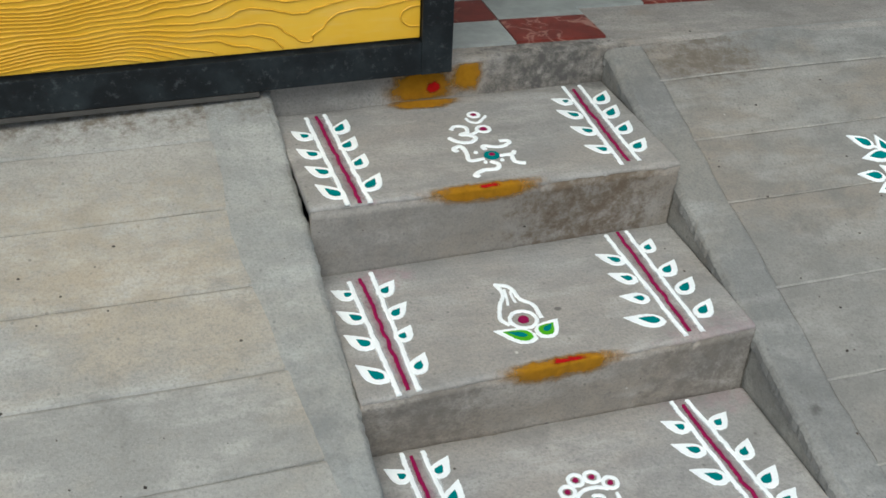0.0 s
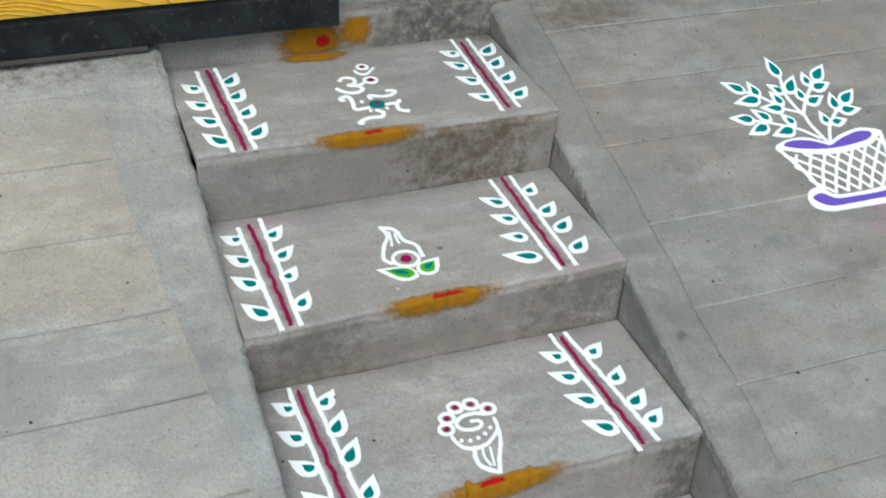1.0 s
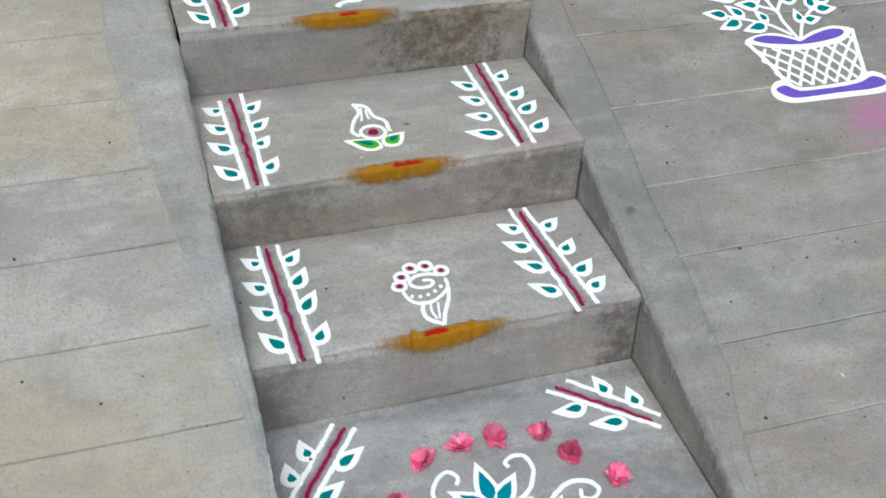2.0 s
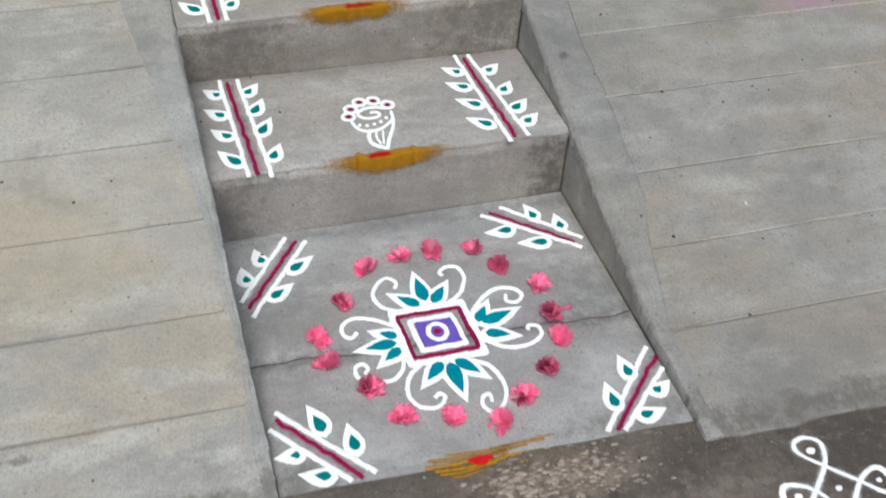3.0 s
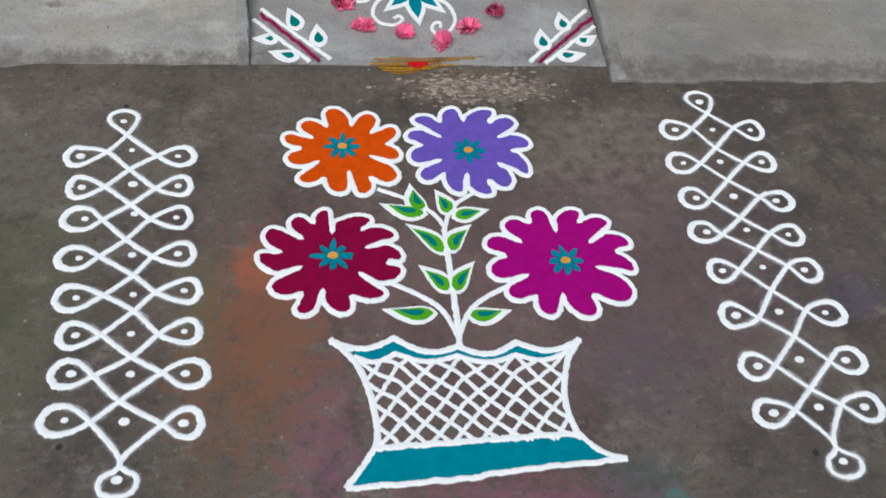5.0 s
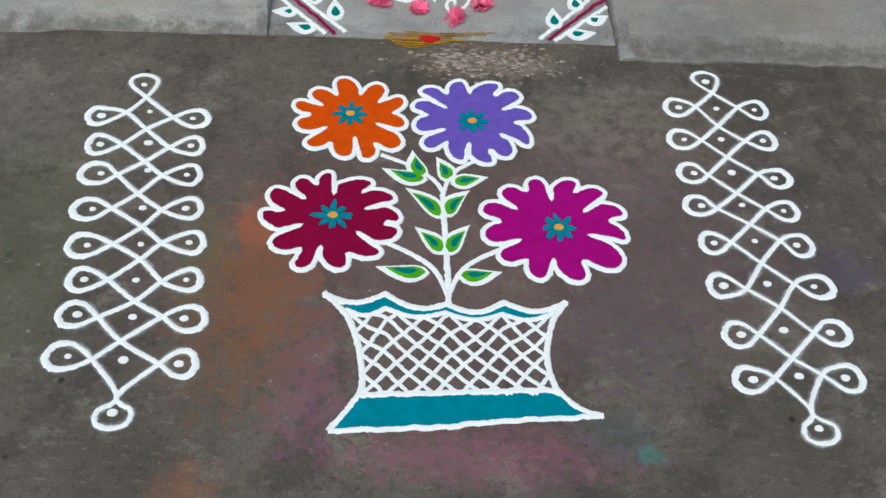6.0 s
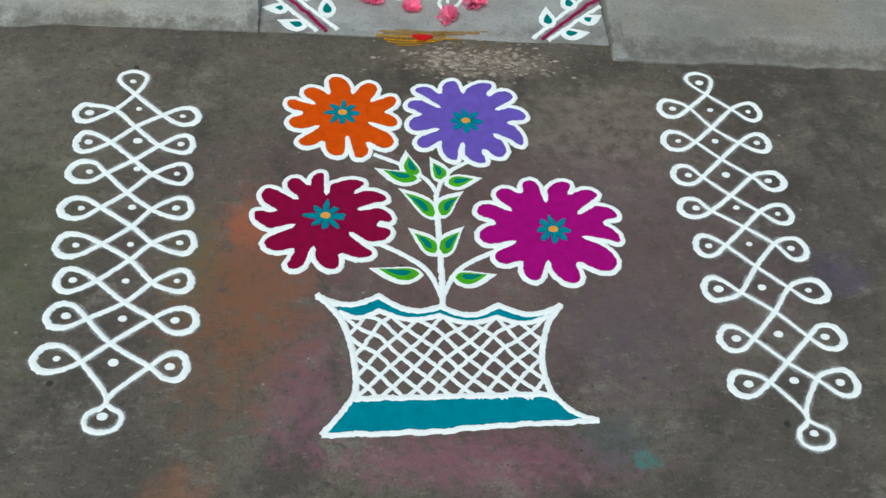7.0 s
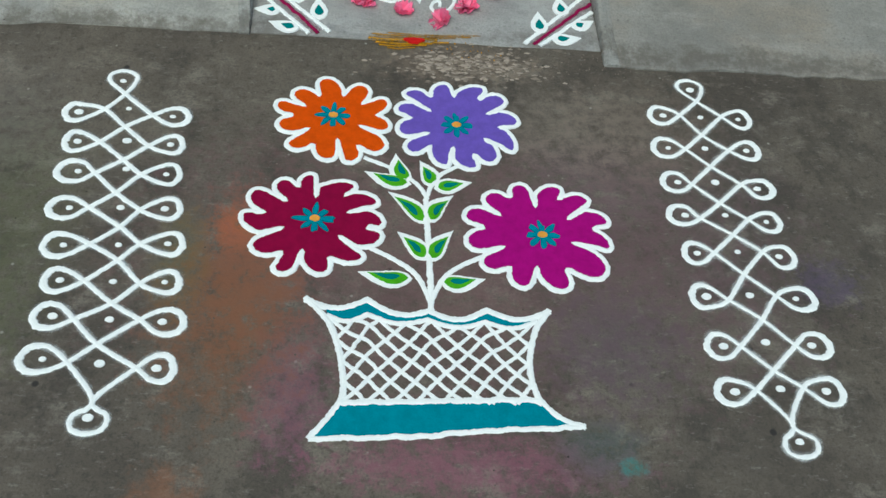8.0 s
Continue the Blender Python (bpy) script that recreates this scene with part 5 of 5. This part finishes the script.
def lattice_lines(x_lo, x_hi, y_lo, y_hi, pitch, slope):
    """Slanting lines both ways, cut off at a box."""
    lines = []
    h = y_hi - y_lo
    for sign in (1, -1):
        k = -40
        while k < 80:
            x0 = x_lo + k * pitch
            a, b = Vector((x0, y_lo)), Vector((x0 + sign * h / slope, y_hi))
            t0, t1 = 0.0, 1.0
            dx = b.x - a.x
            for lim, s in ((x_lo, 1), (x_hi, -1)):
                d0 = s * (a.x - lim)
                d1 = s * (b.x - lim)
                if d0 < 0 and d1 < 0:
                    t1 = -1
                elif d0 < 0:
                    t0 = max(t0, d0 / (d0 - d1))
                elif d1 < 0:
                    t1 = min(t1, d0 / (d0 - d1))
            if t1 - t0 > 0.06:
                lines.append((a.lerp(b, t0), a.lerp(b, t1)))
            k += 1
    return lines


random.seed(5)


def in_basket(p):
    """From the unit square into the basket's waist."""
    y = -0.872 + p.y * 0.158
    a, b = side_x(y, LEFT), side_x(y, RIGHT)
    x = a + (b - a) * p.x
    top = float(np.interp(x, [q.x for q in lower], [q.y for q in lower]))
    return Vector((x, -0.872 + p.y * (top + 0.872)))


for a, b in lattice_lines(0.0, 1.0, 0.0, 1.0, 0.1230, 2.05):
    bm = bmesh.new()
    shift = Vector((random.uniform(-0.008, 0.008), 0))
    stroke(bm, [in_basket(p + shift) for p in straight(a, b, 16, 0.006)], 0.0082, ground_at, 0.0022)
    own(part("lattice_line", bm, m_white, basket), undo)


# ---- looped dot drawings on either side ----
def kolam(first, rows, knots, last, thin, label, seed):
    """rows: three dots, the reach of the two loops past their dots and the two places where they close; knots: the crossings between the rows."""
    rng = random.Random(seed)
    first, last = Vector(first), Vector(last)
    knots = [Vector(k) for k in knots]
    count = len(rows)
    mid = [Vector(r[1]) for r in rows]
    root, undo = drawing("kolam_drawing", mid[0].x, (mid[0].y + mid[-1].y) / 2, 0, label, "floor drawing", "looped dot drawings")

    def strand(s):
        pts = [knots[0]]
        for i, (west, middle, east, reach_west, reach_east, close_west, close_east) in enumerate(rows):
            o = s if i % 2 == 0 else -s
            dot, g, c = (Vector(east), reach_east, Vector(close_east)) if o > 0 else (Vector(west), reach_west, Vector(close_west))
            g -= 0.0045
            tall = 0.0255 * rng.uniform(0.94, 1.06)
            pts += [c, dot + Vector((-o * 0.006, -tall * 0.86)), dot + Vector((o * g * 0.62, -tall * 0.85)), dot + Vector((o * g, -0.002)), dot + Vector((o * g * 0.62, tall * 0.85)), dot + Vector((-o * 0.006, tall * 0.86)), c, knots[i + 1]]
        return pts

    def lay(p, d):
        """The loops' outer ends are laid on thicker; thin: what the lines that fall to the east lose."""
        row = min(range(count), key=lambda i: abs(mid[i].y - p.y))
        out = abs(p.x - mid[row].x)
        inner = max(0.0, min(1.0, (0.075 - out) / 0.02))
        outer = max(0.0, min(1.0, (out - 0.080) / 0.03))
        return (1.0 + 0.45 * outer * (1 + 0.5 * noise.noise((p.x * 25, p.y * 25, 9)))) * (1 - thin * inner * max(0.0, min(1.0, -3 * d.x * d.y)))

    a, b = strand(1), strand(-1)
    flip = 1 if count % 2 == 0 else -1
    end = [last + Vector(p) for p in ((flip * -0.024, 0.002), (flip * -0.022, -0.020), (0, -0.028), (flip * 0.024, -0.020), (flip * 0.028, 0.004))]
    start = [first + Vector(p) for p in ((0.024, -0.004), (0.024, 0.018), (0, 0.030), (-0.024, 0.020), (-0.024, -0.002))]
    track = smooth(a + end + b[::-1] + start, 7, closed=True)
    bm = bmesh.new()
    stroke(bm, track, 0.0100, ground_at, 0.0024, closed=True, widen=lay)
    own(part("loop_line", bm, m_white, root), undo)
    bm = bmesh.new()
    dust(bm, track, 0.026, ground_at, closed=True)
    own(part("dust", bm, m_dust, root, "fallen white dust"), undo)
    for p in [first, last, *(d for r in rows for d in r[:3])]:
        size = rng.uniform(0.0055, 0.0085)
        bm = bmesh.new()
        fill(bm, [Vector(p) + Vector((size * 1.15 * math.cos(t), size * 0.9 * math.sin(t))) for t in spaced(0, 2 * math.pi * 13 / 14, 13)], ground_at, 0.002, 0.001)
        own(part("dot", bm, m_white, root), undo)


kolam((-0.618, -0.150), (((-0.687, -0.243), (-0.595, -0.228), (-0.509, -0.244), 0.031, 0.035, (-0.640, -0.232), (-0.547, -0.243)),
                         ((-0.675, -0.322), (-0.585, -0.315), (-0.503, -0.320), 0.028, 0.027, (-0.634, -0.321), (-0.543, -0.326)),
                         ((-0.660, -0.398), (-0.575, -0.388), (-0.501, -0.397), 0.043, 0.029, (-0.629, -0.401), (-0.546, -0.400)),
                         ((-0.659, -0.487), (-0.570, -0.482), (-0.492, -0.481), 0.041, 0.032, (-0.625, -0.484), (-0.535, -0.486)),
                         ((-0.653, -0.572), (-0.560, -0.568), (-0.476, -0.562), 0.039, 0.030, (-0.609, -0.568), (-0.523, -0.564)),
                         ((-0.644, -0.648), (-0.556, -0.648), (-0.470, -0.646), 0.031, 0.029, (-0.604, -0.648), (-0.511, -0.650)),
                         ((-0.641, -0.722), (-0.549, -0.726), (-0.463, -0.728), 0.036, 0.040, (-0.606, -0.727), (-0.500, -0.725)),
                         ((-0.640, -0.806), (-0.550, -0.812), (-0.460, -0.818), 0.041, 0.032, (-0.601, -0.811), (-0.492, -0.819))),
      ((-0.608, -0.187), (-0.594, -0.278), (-0.584, -0.365), (-0.584, -0.447), (-0.564, -0.527), (-0.556, -0.602), (-0.551, -0.693), (-0.561, -0.775), (-0.549, -0.880)),
      (-0.551, -0.910), 0.0, "tall white looped line drawing round rows of dots", 1)
kolam((0.557, -0.091), (((0.484, -0.174), (0.564, -0.174), (0.645, -0.175), 0.033, 0.029, (0.520, -0.170), (0.610, -0.169)),
                        ((0.479, -0.268), (0.556, -0.265), (0.643, -0.266), 0.036, 0.029, (0.514, -0.269), (0.605, -0.268)),
                        ((0.482, -0.362), (0.559, -0.358), (0.642, -0.371), 0.035, 0.036, (0.510, -0.366), (0.611, -0.361)),
                        ((0.481, -0.448), (0.561, -0.444), (0.640, -0.457), 0.037, 0.032, (0.510, -0.454), (0.605, -0.453)),
                        ((0.487, -0.541), (0.566, -0.534), (0.645, -0.542), 0.029, 0.034, (0.520, -0.539), (0.615, -0.532)),
                        ((0.485, -0.641), (0.567, -0.635), (0.653, -0.639), 0.031, 0.040, (0.525, -0.647), (0.617, -0.634)),
                        ((0.495, -0.747), (0.573, -0.736), (0.656, -0.740), 0.034, 0.038, (0.526, -0.746), (0.626, -0.741)),
                        ((0.496, -0.838), (0.577, -0.830), (0.657, -0.833), 0.036, 0.034, (0.534, -0.834), (0.618, -0.827))),
      ((0.564, -0.126), (0.557, -0.226), (0.558, -0.315), (0.557, -0.413), (0.566, -0.493), (0.567, -0.587), (0.578, -0.688), (0.574, -0.794), (0.581, -0.898)),
      (0.585, -0.930), 0.35, "slanting white looped line drawing round rows of dots", 2)


# ---- potted plants drawn on the ramps ----
def plant_pot(surface, flip, at, label):
    """at moves the drawing; flip mirrors it."""
    def m(p):
        return (flip * p[0] + at[0], p[1] + at[1])

    def ms(pts):
        return [m(p) for p in pts]
    c = m((1.03, 1.33))
    root, undo = drawing("potted_plant_drawing", c[0], c[1], surface(*c), label, "floor drawing", "potted plants on the ramps")
    rim = [(0.874, 1.315), (0.912, 1.331), (0.961, 1.333), (1.000, 1.318), (1.019, 1.308), (1.063, 1.327), (1.122, 1.341), (1.160, 1.336), (1.178, 1.325), (1.141, 1.294), (1.074, 1.280), (1.006, 1.276), (0.949, 1.286), (0.909, 1.299)]
    bm = bmesh.new()
    fill(bm, smooth(ms(rim), 5, closed=True), surface, 0.0024, 0.0006)
    lip = own(part("pot_rim", bm, m_white, root), undo)
    bm = bmesh.new()
    inside = [(0.896, 1.316), (0.925, 1.326), (0.969, 1.320), (1.000, 1.306), (1.020, 1.298), (1.063, 1.316), (1.114, 1.330), (1.146, 1.327), (1.151, 1.316), (1.129, 1.303), (1.081, 1.294), (1.029, 1.289), (0.983, 1.292), (0.926, 1.302)]
    fill(bm, smooth(ms(inside), 5, closed=True), surface, 0.0036, 0.0006)
    part("rim_fill", bm, m_violet, lip, "violet powder")
    for line in ([(0.877, 1.313), (0.903, 1.251), (0.917, 1.198), (0.921, 1.172)], [(1.180, 1.327), (1.161, 1.263), (1.136, 1.172)]):
        bm = bmesh.new()
        stroke(bm, smooth(ms(line), 8), 0.012, surface)
        own(part("side_line", bm, m_white, root), undo)
    for a, b in lattice_lines(0.0, 1.0, 0.0, 1.0, 0.150, 2.4):
        bm = bmesh.new()
        line = [(0.921 - 0.040 * p.y + (0.215 + 0.078 * p.y) * p.x, 1.166 + 0.116 * p.y + 0.030 * p.x * p.y) for p in straight(a, b, 14, 0.006)]
        stroke(bm, ms(line), 0.0082, surface, 0.0022)
        own(part("lattice_line", bm, m_white, root), undo)
    bar = [(0.921, 1.184), (0.888, 1.181), (0.870, 1.158), (0.876, 1.134), (0.911, 1.119), (0.984, 1.118), (1.063, 1.119), (1.150, 1.121), (1.184, 1.136), (1.190, 1.162), (1.168, 1.184), (1.140, 1.184), (1.112, 1.167), (1.007, 1.158), (0.944, 1.160)]
    bm = bmesh.new()
    fill(bm, smooth(ms(bar), 5, closed=True), surface, 0.0022, 0.0006)
    foot = own(part("pot_foot", bm, m_white, root), undo)
    bm = bmesh.new()
    fill(bm, smooth(ms([(0.882, 1.157), (0.908, 1.168), (0.928, 1.155), (0.946, 1.147), (1.001, 1.147), (1.065, 1.149), (1.113, 1.156), (1.150, 1.170), (1.176, 1.158), (1.172, 1.142), (1.130, 1.133), (1.060, 1.132), (0.985, 1.130), (0.914, 1.131)]), 5, closed=True), surface, 0.0034, 0.0006)
    part("foot_fill", bm, m_violet, foot, "violet powder")
    for stem, leaves in (
        ([(1.009, 1.325), (0.969, 1.361), (0.925, 1.382), (0.886, 1.397), (0.860, 1.405)],
         ((0.870, 1.403, 0.805, 1.420), (0.913, 1.395, 0.874, 1.440), (0.896, 1.383, 0.827, 1.363), (0.968, 1.372, 0.945, 1.417), (0.959, 1.363, 0.886, 1.351))),
        ([(1.020, 1.310), (1.007, 1.371), (1.005, 1.408), (0.968, 1.429), (0.949, 1.451), (0.923, 1.477), (0.893, 1.497)],
         ((0.895, 1.495, 0.841, 1.537), (0.921, 1.473, 0.913, 1.531), (0.921, 1.468, 0.843, 1.465), (0.971, 1.438, 0.956, 1.492), (0.967, 1.427, 0.903, 1.442))),
        ([(1.005, 1.408), (0.999, 1.438), (0.997, 1.477), (1.013, 1.530)],
         ((1.014, 1.530, 1.007, 1.605), (0.997, 1.477, 0.962, 1.515), (1.005, 1.476, 1.055, 1.535))),
        ([(1.005, 1.403), (1.028, 1.434), (1.059, 1.469), (1.100, 1.508)],
         ((1.035, 1.447, 1.036, 1.501), (1.036, 1.437, 1.099, 1.457), (1.078, 1.492, 1.082, 1.544), (1.077, 1.482, 1.144, 1.497), (1.100, 1.508, 1.160, 1.561))),
        ([(1.025, 1.308), (1.052, 1.355), (1.084, 1.388), (1.130, 1.424)],
         ((1.055, 1.360, 1.054, 1.411), (1.062, 1.367, 1.117, 1.374), (1.106, 1.404, 1.120, 1.467), (1.110, 1.403, 1.177, 1.402), (1.130, 1.424, 1.194, 1.467))),
    ):
        bm = bmesh.new()
        stroke(bm, smooth(ms(stem), 8), 0.0095, surface, 0.0022)
        own(part("stem", bm, m_white, root), undo)
        for x0, y0, x1, y1 in leaves:
            leaf(root, undo, m((x0, y0)), m((x1, y1)), 0.016 + 0.27 * math.hypot(x1 - x0, y1 - y0), surface, m_teal, "teal powder", line=0.0062)
    return root


plant_pot(on_ramp, 1, (0, 0), "white latticed pot with violet rim and teal-leaved plant on the ramp")
plant_pot(on_west_ramp, -1, (-0.262, -0.20), "white latticed pot with violet rim and teal-leaved plant on the ramp")


# ---- small litter ----
def grit(name, count, cx, cy, rx, ry, small, large, surface, material, label, seed, flake=1.0):
    """Crumbs strewn over a patch, too small to count."""
    rng = random.Random(seed)
    verts, faces = [], []
    for _ in range(count):
        x, y = rng.gauss(cx, rx), rng.gauss(cy, ry)
        r = rng.uniform(small, large)
        z = surface(x, y)
        n = len(verts)
        long, thick = rng.uniform(1.0, flake), rng.uniform(0.5, 1.0) / flake
        turn = rng.uniform(0, 6.28)
        for i in range(5):
            a = turn + i * 2 * math.pi / 5
            q = r * rng.uniform(0.6, 1.2)
            verts.append((x + q * long * math.cos(a), y + q * math.sin(a) / long, z - 0.0004))
        verts.append((x + rng.uniform(-0.3, 0.3) * r, y + rng.uniform(-0.3, 0.3) * r, z + r * thick))
        faces += [(n + i, n + (i + 1) % 5, n + 5) for i in range(5)]
    me = bpy.data.meshes.new(name)
    me.from_pydata(verts, [], faces)
    me.materials.append(material)
    return tagged(new(name, me), label, "grit", kind="stuff")


m_pale_grit = mat("pale_grit", lambda g: g.color(g.mix(g.island, (0.10, 0.08, 0.064), (0.23, 0.185, 0.15))), 0.95)
m_flakes = mat("plaster_flakes", lambda g: g.color(g.mix(g.island, (0.13, 0.105, 0.085), (0.36, 0.30, 0.25))), 0.95)
m_dark_grit = mat("dark_grit", lambda g: g.color(g.mix(g.island, (0.035, 0.03, 0.027), (0.12, 0.10, 0.085))), 0.95)
grit("crumbs", 520, 0.075, -0.048, 0.075, 0.028, 0.0015, 0.0078, ground_at, m_flakes, "pale crumbs of broken plaster before the landing", 1, 1.9)
grit("crumbs", 160, 0.34, -0.02, 0.16, 0.035, 0.001, 0.003, ground_at, m_pale_grit, "pale crumbs along the ramp's foot", 2)
grit("grit", 220, 0.0, -0.6, 0.55, 0.35, 0.0008, 0.0028, ground_at, m_dark_grit, "dark grit strewn over the ground", 3)
grit("grit", 130, 0.0, -0.6, 0.60, 0.40, 0.0008, 0.0022, ground_at, m_pale_grit, "pale grit strewn over the ground", 4)
grit("grit", 60, 0.80, 0.95, 0.30, 0.42, 0.0015, 0.0050, on_ramp, m_dark_grit, "dark specks of grit on the ramp", 5)
grit("grit", 60, -0.80, 0.9, 0.26, 0.45, 0.0015, 0.0048, on_west_ramp, m_dark_grit, "dark specks of grit on the ramp", 6)
grit("turmeric_crumbs", 26, 0.06, 0.0, 0.06, 0.012, 0.0012, 0.0035, ground_at, m_turmeric, "spilled crumbs of turmeric before the landing", 7)
